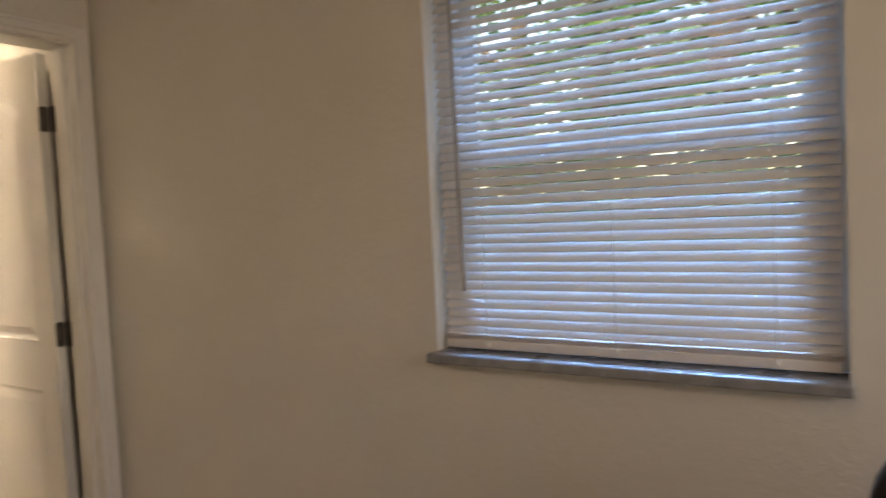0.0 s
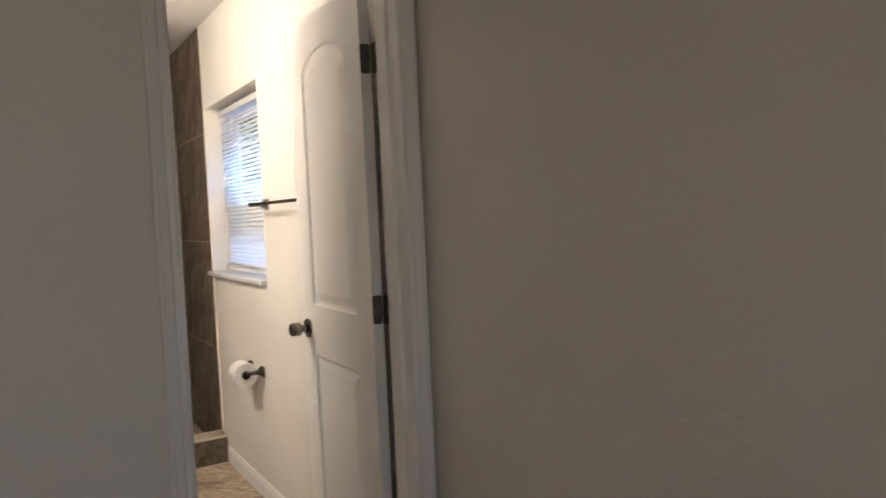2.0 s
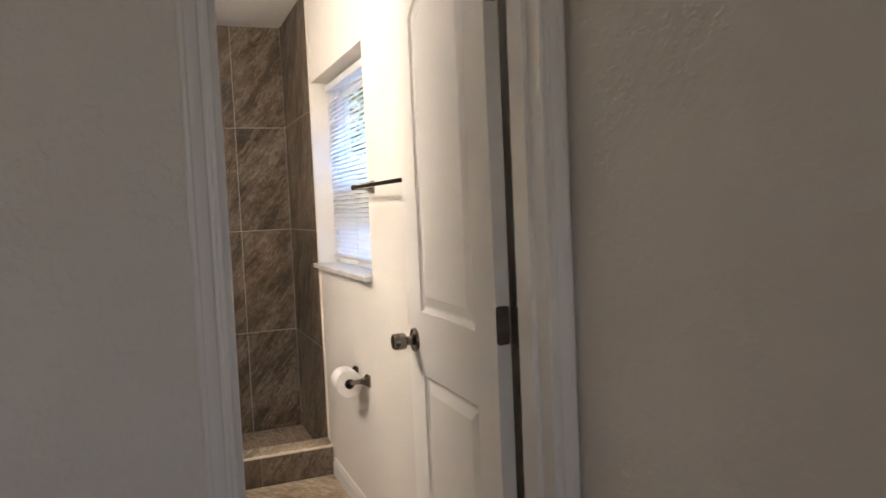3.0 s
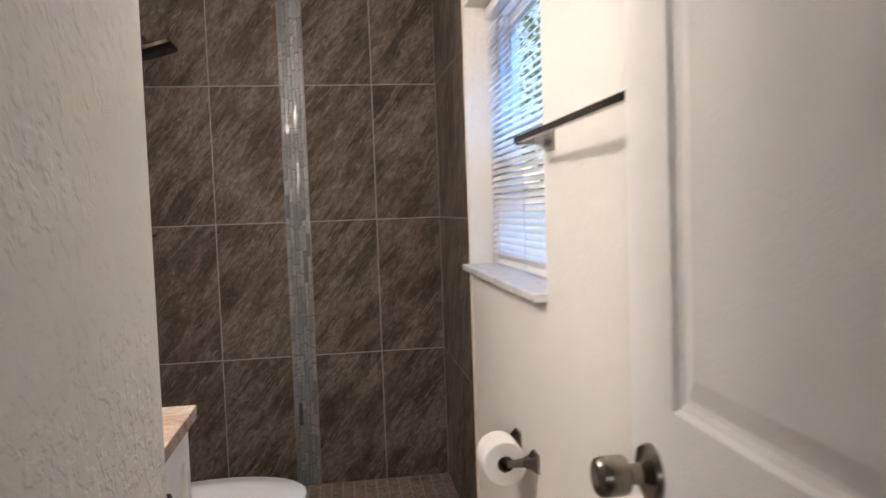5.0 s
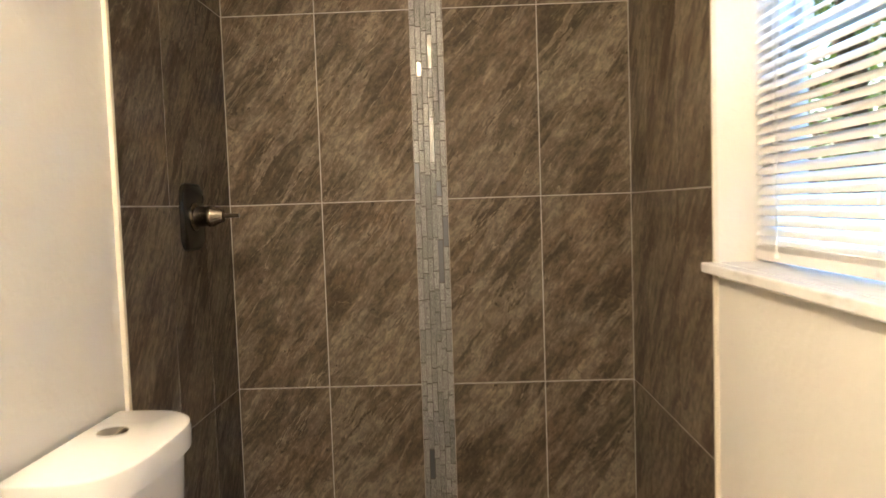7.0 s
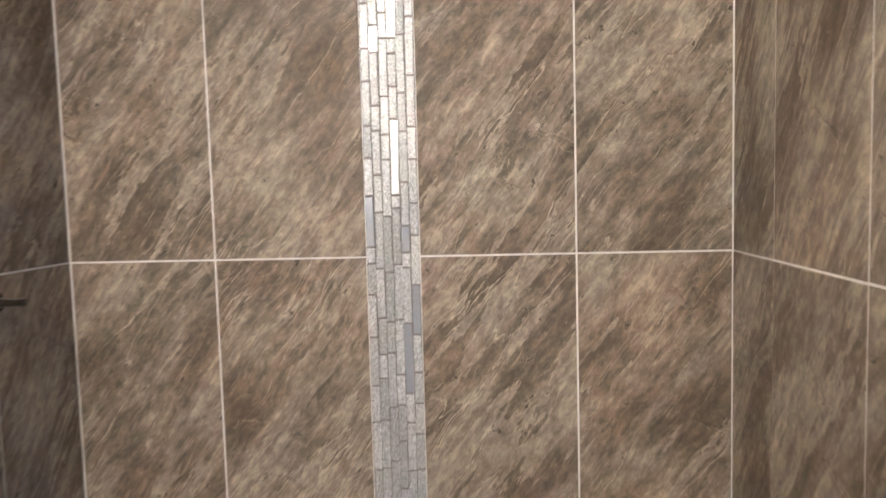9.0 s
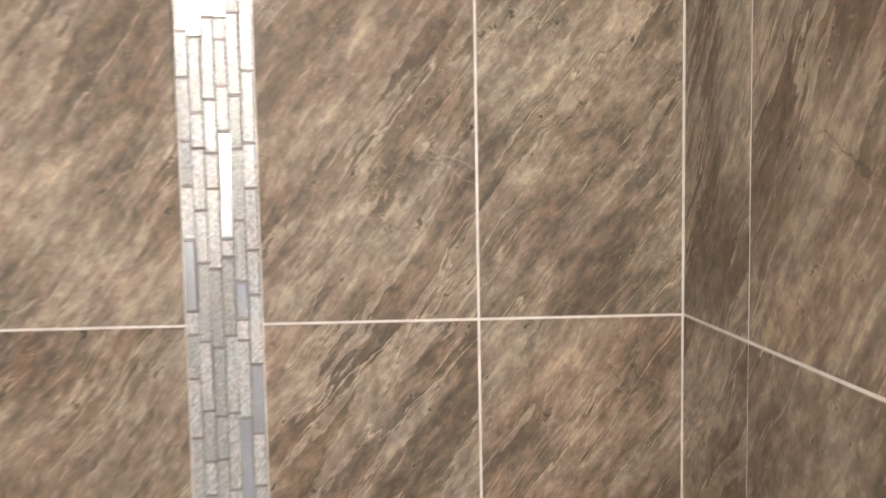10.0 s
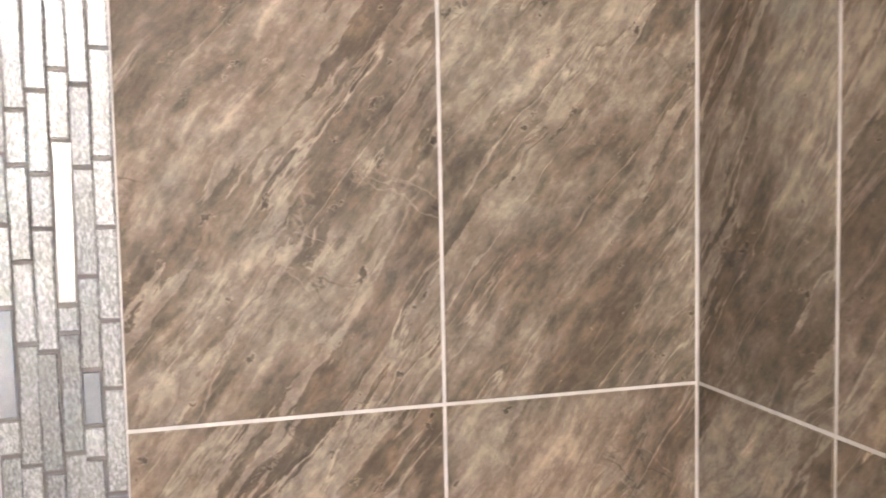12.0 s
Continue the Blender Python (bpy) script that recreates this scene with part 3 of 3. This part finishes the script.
# ---- wall fittings ----
def square_post(reach, tip):
    """Flared square post on a square plate: local y out of the wall (negative)."""
    rings = []
    for y, s in ((0.0, 0.024), (-0.006, 0.024), (-0.010, 0.021), (-0.022, 0.013), (-0.040, 0.0085), (-reach, tip)):
        rings.append([(a * s, y, c2 * s) for a, c2 in ((1, 1), (-1, 1), (-1, -1), (1, -1))])
    return loft(rings)


bar = thing("towel_bar", "brushed nickel towel bar with flared square posts", "towel bar", (1.782, Y_BATH, 1.408))
for x in (0.0, 0.745):
    p = part("post", square_post(0.078, 0.010), NICKEL, bar)
    p.location = (x, 0, 0)
part("bar", block((-0.004, -0.084, -0.0065), (0.749, -0.071, 0.0065), 0.0015), NICKEL, bar)

holder = thing("toilet_paper_holder", "brushed nickel toilet paper holder with two flared posts", "paper holder", (1.497, Y_BATH, 0.627))
for x in (-0.092, 0.092):
    p = part("post", square_post(0.080, 0.0065), NICKEL, holder)
    p.location = (x, 0, 0)
part("roller", lathe([(0.0085, -0.088), (0.0085, 0.088)], pose(0, -0.074, -0.001, 0, 90), 16), BRONZE, holder)
roll = thing("toilet_roll", "full white toilet paper roll on its holder", "toilet roll", (1.505, Y_BATH - 0.074, 0.627 - 0.012))
bm = bmesh.new()
n = 40
prof = [(0.021, -0.052), (0.054, -0.052), (0.056, -0.050), (0.056, 0.050), (0.054, 0.052), (0.021, 0.052)]
rings = [[(h2, r * math.cos(2 * math.pi * k / n), r * math.sin(2 * math.pi * k / n)) for k in range(n)] for r, h2 in prof]
loft(rings + [rings[0]], bm, False)
part("paper", bm, PAPER, roll, "", True)
bm = bmesh.new()
prof = [(0.0185, -0.053), (0.0205, -0.053), (0.0205, 0.053), (0.0185, 0.053)]
rings = [[(h2, r * math.cos(2 * math.pi * k / n), r * math.sin(2 * math.pi * k / n)) for k in range(n)] for r, h2 in prof]
loft(rings + [rings[0]], bm, False)
part("core", bm, CARD, roll, "brown cardboard core", True)

ring = thing("towel_ring", "brushed nickel towel ring on the painted wall", "towel ring", (1.39, Y_LEFT, 1.044))
bm = square_post(0.05, 0.010)
bmesh.ops.transform(bm, matrix=Matrix.Rotation(math.pi, 4, "Z"), verts=bm.verts)
part("post", bm, NICKEL, ring)
part("ring", tube([(x, 0.046 - 0.02 * (0.085 - z) / 0.17, z - 0.088) for x, z in rounded(0.235, 0.16, 0.062, 8)], 0.0055, 10, None, True), NICKEL, ring, "", True)

# ---- shower fittings ----
valve = thing("shower_valve", "dark bronze shower valve with lever on tiled wall", "shower valve", (0.345, -1.3095, 1.200))
bm = loft([[(x * s, y, z * s) for x, z in rounded(0.160, 0.187, 0.040)] for y, s in ((0, 1), (0.007, 1), (0.011, 0.95))])
part("plate", bm, BRONZE, valve, "", True)
bm = lathe([(0.040, 0.010), (0.040, 0.015), (0.029, 0.019), (0.028, 0.050), (0.030, 0.053), (0.029, 0.066), (0.021, 0.082), (0.017, 0.094), (0.010, 0.096)], pose(0, 0, 0, -90))
part("stem", bm, NICKEL, valve, "brushed nickel stem", True)
bm = loft([[(x, y, z) for x, z in rounded(w2, h2, r2)] for y, w2, h2, r2 in ((0.090, 0.019, 0.017, 0.006), (0.112, 0.014, 0.012, 0.004), (0.138, 0.013, 0.011, 0.0035))])
part("lever", bm, BRONZE, valve, "", True)

head = thing("overhead_shower", "dark bronze rectangular rain shower head on an arm", "shower head", (0.335, -1.3095, 1.99))
part("flange", lathe([(0.028, 0), (0.028, 0.004), (0.016, 0.010)], pose(0, 0, 0, -90)), BRONZE, head, "", True)
part("arm", tube([(0, 0.0, 0), (0, 0.06, 0.004), (0, 0.10, -0.004), (0, 0.125, -0.022), (0, 0.135, -0.045)], 0.0095, 12), BRONZE, head, "", True)
bm = loft([[(x, y, z2) for x, y in rounded(a, c2, 0.016)] for z2, a, c2 in ((-0.014, 0.15, 0.20), (-0.010, 0.16, 0.21), (0.004, 0.16, 0.21), (0.010, 0.145, 0.195), (0.016, 0.05, 0.05), (0.030, 0.03, 0.03))])
plate = part("plate", bm, BRONZE, head, "", True)
plate.matrix_local = pose(0, 0.135, -0.070, 16)

# ---- vanity ----
vx0, vx1, vy = 1.725, 2.372, -0.800
vanity = thing("vanity_cabinet", "white raised-panel vanity cabinet beside the textured wall", "cabinet", (vx0, -1.30, 0))
part("body", block((0, 0, 0.09), (vx1 - vx0, 0.485, 0.832), 0.002), CABINET, vanity)
part("plinth", block((0.01, 0.02, 0), (vx1 - vx0 - 0.01, 0.42, 0.09)), CABINET, vanity)
cw = (vx1 - vx0 - 0.012) / 2
DT_KEEP, DT = DT, 0.018
for k in range(2):
    bm = door_skin([panel_outline(0.045, cw - 0.047, 0.050, 0.630, 0)], cw - 0.003, 0.685, 0.0)
    bmesh.ops.transform(bm, matrix=Matrix.Diagonal((1, -1, 1, 1)), verts=bm.verts)
    cd = part("door", bm, CABINET, vanity)
    cd.location = (0.006 + k * cw, 0.503, 0.132)
    kb = part("handle", lathe([(0.007, 0), (0.005, 0.010), (0.006, 0.016), (0.0135, 0.021), (0.0135, 0.026), (0.008, 0.029)], pose(0, 0, 0, -90), 20), BRONZE, cd, "dark bronze cabinet knob", True)
    kb.location = (cw - 0.030 if k == 0 else 0.030, 0, 0.640)
DT = DT_KEEP
counter = thing("countertop", "pink beige granite countertop on the white vanity", "countertop", (vx0, -1.30, 0.8325))
part("slab", block((-0.014, -0.014, 0), (vx1 - vx0 + 0.002, 0.520, 0.030), 0.003), STONE, counter)

# vanity lamp on the wall above
lamp = thing("vanity_light", "wall lamp with three frosted glass globes", "wall lamp", (2.03, Y_LEFT, 2.14))
part("backplate", block((-0.21, 0, -0.05), (0.21, 0.022, 0.05), 0.004), NICKEL, lamp)
for x in (-0.15, 0.0, 0.15):
    part("arm", tube([(x, 0.02, 0), (x, 0.07, 0), (x, 0.10, -0.01)], 0.008, 10), NICKEL, lamp)
    g = part("globe", lathe([(0.018, 0.045), (0.042, 0.030), (0.052, 0.0), (0.042, -0.034), (0.020, -0.050)], None, 24), glow("lamp_glass", WARM, VANITY_GLOW), lamp, "", True)
    g.location = (x, 0.11, -0.045)

# ceiling lamp added out of view as warm fill light for the bedroom
lamp = thing("ceiling_fill_lamp", "unseen flush ceiling lamp added to fill the bedroom with light", "ceiling lamp", (4.7, -2.1, CEILING))
part("base", lathe([(0.16, 0), (0.16, -0.02), (0.15, -0.025)], None, 32), VINYL, lamp)
part("shade", lathe([(0.145, -0.026), (0.14, -0.05), (0.11, -0.08), (0.05, -0.095), (0.01, -0.098)], None, 32), glow("fill_lamp_glow", (1.0, 0.76, 0.54), BEDROOM_FILL), lamp, "", True)

# ---- toilet ----
toilet = thing("toilet", "white porcelain toilet with closed lid and dual flush", "toilet", (1.032, Y_LEFT + 0.012, 0))


def tank_ring(w, d, z, y0=0.0, bow=0.028, longer=0.0):
    """Flat back, short straight sides and one smooth bowed front."""
    pts, straight = [(-w / 2, y0), (w / 2 + longer, y0)], 0.045
    half, mid = (w + longer) / 2, longer / 2
    for k in range(29):
        a = math.pi * k / 28
        c2, s2 = math.cos(a), math.sin(a)
        pts.append((mid + half * math.copysign(abs(c2) ** 0.62, c2), y0 + straight + (d + bow - straight) * s2 ** 0.62))
    return [(x, y, z) for x, y in pts]


part("tank", loft([tank_ring(0.34, 0.12, 0.34), tank_ring(0.375, 0.137, 0.40), tank_ring(0.400, 0.152, 0.732)]), PORCELAIN, toilet, "", True)
lid = part("tank_lid", loft([tank_ring(0.412, 0.158, 0.731), tank_ring(0.428, 0.166, 0.735), tank_ring(0.430, 0.167, 0.772), tank_ring(0.424, 0.164, 0.782), tank_ring(0.406, 0.155, 0.787)]), PORCELAIN, toilet, "", True)
part("flush_button", lathe([(0.029, 0.786), (0.029, 0.790), (0.026, 0.792)], pose(-0.048, 0.062, 0), 24), CHROME, lid, "chrome dual flush button", True)


def oval(w, y0, y1, z, n=36, blunt=0.0):
    pts = []
    for k in range(n):
        a = 2 * math.pi * k / n
        c2, s = math.cos(a), math.sin(a)
        x = math.copysign(abs(c2) ** 0.85, c2) * w / 2
        y = (y0 + y1) / 2 + s * (y1 - y0) / 2
        pts.append((x, y, z))
    return pts


part("bowl", loft([oval(0.23, 0.16, 0.55, 0.0), oval(0.22, 0.17, 0.54, 0.05), oval(0.20, 0.17, 0.53, 0.16), oval(0.27, 0.14, 0.62, 0.28), oval(0.345, 0.13, 0.68, 0.32), oval(0.36, 0.12, 0.69, 0.3490)]), PORCELAIN, toilet, "", True)
part("seat", loft([oval(0.358, 0.16, 0.695, 0.3500), oval(0.368, 0.155, 0.70, 0.3540), oval(0.368, 0.155, 0.70, 0.3640), oval(0.36, 0.16, 0.695, 0.3680)]), PORCELAIN, toilet, "", True)
part("seat_lid", loft([oval(0.362, 0.16, 0.70, 0.3685), oval(0.372, 0.155, 0.706, 0.3730), oval(0.372, 0.155, 0.706, 0.3840), oval(0.355, 0.165, 0.696, 0.3900), oval(0.20, 0.26, 0.60, 0.3930)]), PORCELAIN, toilet, "", True)

# ---- bedroom chair, of which only a rim shows ----
BLACK = plain("black_fabric", (0.018, 0.017, 0.017), 0.85, 0, 0.3)
chair = thing("chair", "black padded chair near the bedroom window", "chair", (5.635, -0.62, 0))
part("seat", block((-0.24, -0.24, 0.42), (0.24, 0.22, 0.50), 0.03, 4), BLACK, chair, "", True)
bm = loft([[(x, y, 0.82 + z) for x, z in rounded(w2, h2, 0.12, 8)] for y, w2, h2 in ((0.20, 0.48, 0.56), (0.21, 0.52, 0.60), (0.255, 0.52, 0.60), (0.27, 0.48, 0.56))])
part("backrest", bm, BLACK, chair, "", True)
for x in (-0.20, 0.20):
    for y in (-0.20, 0.19):
        part("leg", lathe([(0.013, 0.0), (0.018, 0.425)], pose(x, y, 0), 14), BRONZE, chair, "", True)

# ---- outside ----


def tree(x, y, h, spread, seed):
    rng = random.Random(seed)
    ob = thing("tree", "leafy green tree outside the window", "tree", (x, y, -0.3), 0, "garden trees")
    bm = bmesh.new()
    tube([(0, 0, 0), (0.06, 0.02, h * 0.25), (-0.04, 0.05, h * 0.5), (0.05, 0, h * 0.8)], 0.11, 9, bm)
    for k in range(9):
        a, z = rng.uniform(0, 6.28), h * rng.uniform(0.25, 0.65)
        tip = (math.cos(a) * spread * 0.8, math.sin(a) * spread * 0.8, z + rng.uniform(0.3, 1.2))
        tube([(0, 0, z), (tip[0] * 0.5, tip[1] * 0.5, z + 0.3), tip], 0.035, 6, bm)
    part("trunk", bm, BARK, ob, "", True)
    bm = bmesh.new()
    clumps = [(rng.uniform(0, 6.28), spread * rng.uniform(0.2, 1) ** 0.6, h * rng.uniform(0.22, 1.0)) for k in range(58)]
    for a, r, z in clumps:
        cx, cy = r * math.cos(a), r * math.sin(a)
        for j in range(55):
            c0 = Vector((cx + rng.gauss(0, 0.22), cy + rng.gauss(0, 0.22), z + rng.gauss(0, 0.16)))
            u = Vector((rng.gauss(0, 1), rng.gauss(0, 1), rng.gauss(0, 0.6))).normalized()
            v = u.cross(Vector((rng.gauss(0, 1), rng.gauss(0, 1), rng.gauss(0, 1)))).normalized()
            s = rng.uniform(0.04, 0.075)
            vs = [bm.verts.new(c0 + p) for p in (-u * s, v * s * 0.45, u * s, -v * s * 0.45)]
            bm.faces.new(vs)
    part("crown", bm, LEAF, ob)


tree(-1.2, 4.6, 4.2, 1.5, 1)
tree(1.6, 6.5, 5.0, 1.8, 2)
tree(3.4, 4.2, 4.4, 1.5, 3)
tree(-2.7, 2.1, 3.4, 1.1, 4)
tree(-5.2, 3.4, 4.5, 1.6, 5)
tree(-8.2, 4.2, 5.0, 2.0, 6)
tree(1.9, 3.0, 2.6, 1.2, 7)
tree(4.5, 3.5, 4.0, 1.6, 8)
tree(5.3, 5.2, 4.6, 2.0, 9)
tree(4.3, 2.7, 2.3, 1.1, 10)

# ---- shower tiles, floor tiles, mosaic ----
GAP = 0.0019


def tile_mesh(w, h, thick=0.0085, ease=0.0009):
    """Local x across, z up, y = 0 the face and the body behind it (positive y)."""
    bm = bmesh.new()
    a = [bm.verts.new((x, 0, z)) for x, z in ((ease, ease), (w - ease, ease), (w - ease, h - ease), (ease, h - ease))]
    b2 = [bm.verts.new((x, ease, z)) for x, z in ((0, 0), (w, 0), (w, h), (0, h))]
    c2 = [bm.verts.new((x, thick, z)) for x, z in ((0, 0), (w, 0), (w, h), (0, h))]
    bm.faces.new(a)
    for p, q in ((a, b2), (b2, c2)):
        for k in range(4):
            bm.faces.new((p[k], p[(k + 1) % 4], q[(k + 1) % 4], q[k]))
    return bm


sizes = {}


def tile(parent, m, w, h, mat, name="tile"):
    key = (round(w, 4), round(h, 4), mat.name, name)
    if key not in sizes:
        sizes[key] = mesh_of(name, tile_mesh(w, h), mat)
    ob = new(name, sizes[key])
    ob.parent = parent
    ob.matrix_world = m
    return ob


ROWS_Z = [(0.017, 0.62), (0.62, 1.23), (1.23, 1.84), (1.84, CEILING - 0.001)]


def tile_course(parent, stops, facing, plane, skip=()):
    rng = random.Random(len(stops) + int(100 * abs(plane)))
    for z0, z1 in ROWS_Z:
        for a, c2 in zip(stops, stops[1:]):
            if (a, c2) in skip:
                continue
            w, h = c2 - a - 2 * GAP, z1 - z0 - 2 * GAP
            out = rng.uniform(-0.0004, 0.0004)
            if facing == "x":
                m = pose(plane + out, a + GAP, z0 + GAP, 0, 0, 90)
            elif facing == "-y":
                m = pose(a + GAP, plane + out, z0 + GAP)
            else:
                m = pose(c2 - GAP, plane + out, z0 + GAP, 0, 0, 180)
            tile(parent, m, w, h, TILE)


STRIP = (-0.6985, -0.5945)
tile_course(wall_west, [-1.3085, -1.0055, STRIP[0], STRIP[1], -0.2915, 0.0], "x", 0.0, [STRIP])
backing = structure("trim_mosaic_bed", block((-0.0050, STRIP[0], 0.016), (-0.0006, STRIP[1], CEILING - 0.001)), DARKGROUT, "grey mortar bed of the glass mosaic strip")
bed_n = structure("wall_tile_bed_north", block((-0.0010, 0.0013, 0.016), (X_TILE, Y_BATH, CEILING - 0.001)), GROUT, "tile bed of the shower side wall")
bed_s = structure("wall_tile_bed_south", block((-0.0010, Y_LEFT, 0.016), (X_TILE + 0.004, -1.3102, CEILING - 0.001)), GROUT, "tile bed of the shower valve wall")
tile_course(bed_n, [0.001, 0.2, 0.5, X_TILE], "-y", 0.0)
tile_course(bed_s, [0.001, 0.232, 0.485, X_TILE + 0.004], "y", -1.309)

# glass mosaic strip: six columns of upright pieces, mostly rippled silvered glass, a few smooth or grey
rng = random.Random(11)
cols, gap = 6, 0.0036
cw = (STRIP[1] - STRIP[0]) / cols
SMOOTH = {0: [(1.25, 1.35, GLASSY_B)], 1: [(1.625, 1.675, GLASSY_S), (0.30, 0.40, GLASSY_B)], 3: [(1.35, 1.497, GLASSY_S), (1.65, 1.76, GLASSY_S)],
          4: [(0.957, 1.098, GLASSY_B), (1.238, 1.29, GLASSY_B)], 5: [(1.075, 1.174, GLASSY_B)]}


def mosaic_piece(c, lo, hi, mat):
    lo, hi = max(lo, 0.018), min(hi, CEILING - 0.002)
    if hi - lo > 0.008:
        y = STRIP[0] + c * cw + 0.0007
        tile(backing, pose(0.0005 + rng.uniform(-0.0006, 0.0008), y, lo + gap / 2, 0, rng.uniform(-0.8, 0.8), 90 + rng.uniform(-0.9, 0.9)), cw - 0.0014, hi - lo - gap, mat, "mosaic_piece")


for c in range(cols):
    z, ahead = 0.018 - rng.uniform(0, 0.05), list(SMOOTH.get(c, ()))
    ahead.sort(key=lambda item: item[0])
    while z < CEILING - 0.004:
        length = rng.choice((0.048, 0.062, 0.073, 0.085, 0.098, 0.110))
        if ahead and z + length > ahead[0][0] - 0.015:
            lo, hi, mat = ahead.pop(0)
            mosaic_piece(c, z, lo, GLASSY_W)
            mosaic_piece(c, lo, hi, mat)
            z = hi
        else:
            mosaic_piece(c, z, z + length, GLASSY_W)
            z += length

# curb tiles
for a, c2 in ((-1.3085, -0.96), (-0.96, -0.36), (-0.36, -0.0015)):
    tile(curb, pose(0.8685 + 0.0065, a + GAP, 0.001, 0, 0, 90), c2 - a - 2 * GAP, 0.139, TILE)
    tile(curb, pose(0.735 + 0.132, a + GAP, 0.1505, -90, 0, 90), c2 - a - 2 * GAP, 0.130, FLOORTILE)
part("edge_trim", block((0.866, -1.3085, 0.1405), (0.8775, -0.0015, 0.1515), 0.002), BEAD, curb, "beige metal edge trim")

# bathroom floor tiles
xs = [0.876, 1.18, 1.485, 1.79, 2.095, 2.40, 2.705, 3.01, 3.108]
for i, (a, c2) in enumerate(zip(xs, xs[1:])):
    ys = [-1.316, -0.90, -0.29, 0.006] if i % 2 else [-1.316, -1.205, -0.595, 0.006]
    for p, q in zip(ys, ys[1:]):
        if a > 2.38 and q <= -0.85:
            continue
        tile(floor, pose(a + GAP, p + GAP, 0.0, -90), c2 - a - 2 * GAP, q - p - 2 * GAP, FLOORTILE)

# shower floor mosaic, small squares
verts, faces = [], []
rng = random.Random(4)
s = 0.0508
for i in range(15):
    for j in range(26):
        x0, y0 = 0.001 + i * s, -1.307 + j * s
        x1, y1 = min(x0 + s - 0.004, 0.733), min(y0 + s - 0.004, -0.001)
        if x1 - x0 < 0.01 or y1 - y0 < 0.01:
            continue
        z = 0.0195 + rng.uniform(-0.0004, 0.0006)
        k = len(verts)
        verts += [(x0, y0, 0.016), (x1, y0, 0.016), (x1, y1, 0.016), (x0, y1, 0.016)]
        verts += [(x0 + 0.001, y0 + 0.001, z), (x1 - 0.001, y0 + 0.001, z), (x1 - 0.001, y1 - 0.001, z), (x0 + 0.001, y1 - 0.001, z)]
        faces += [(k + 4, k + 5, k + 6, k + 7)] + [(k + q, k + (q + 1) % 4, k + 4 + (q + 1) % 4, k + 4 + q) for q in range(4)]
me = bpy.data.meshes.new("mosaic")
me.from_pydata(verts, [], faces)
me.materials.append(MOSAIC)
mosaic = new("mosaic", me)
mosaic.parent = shower_floor
tagged(mosaic, "small square brown floor mosaic", "", "", "stuff")
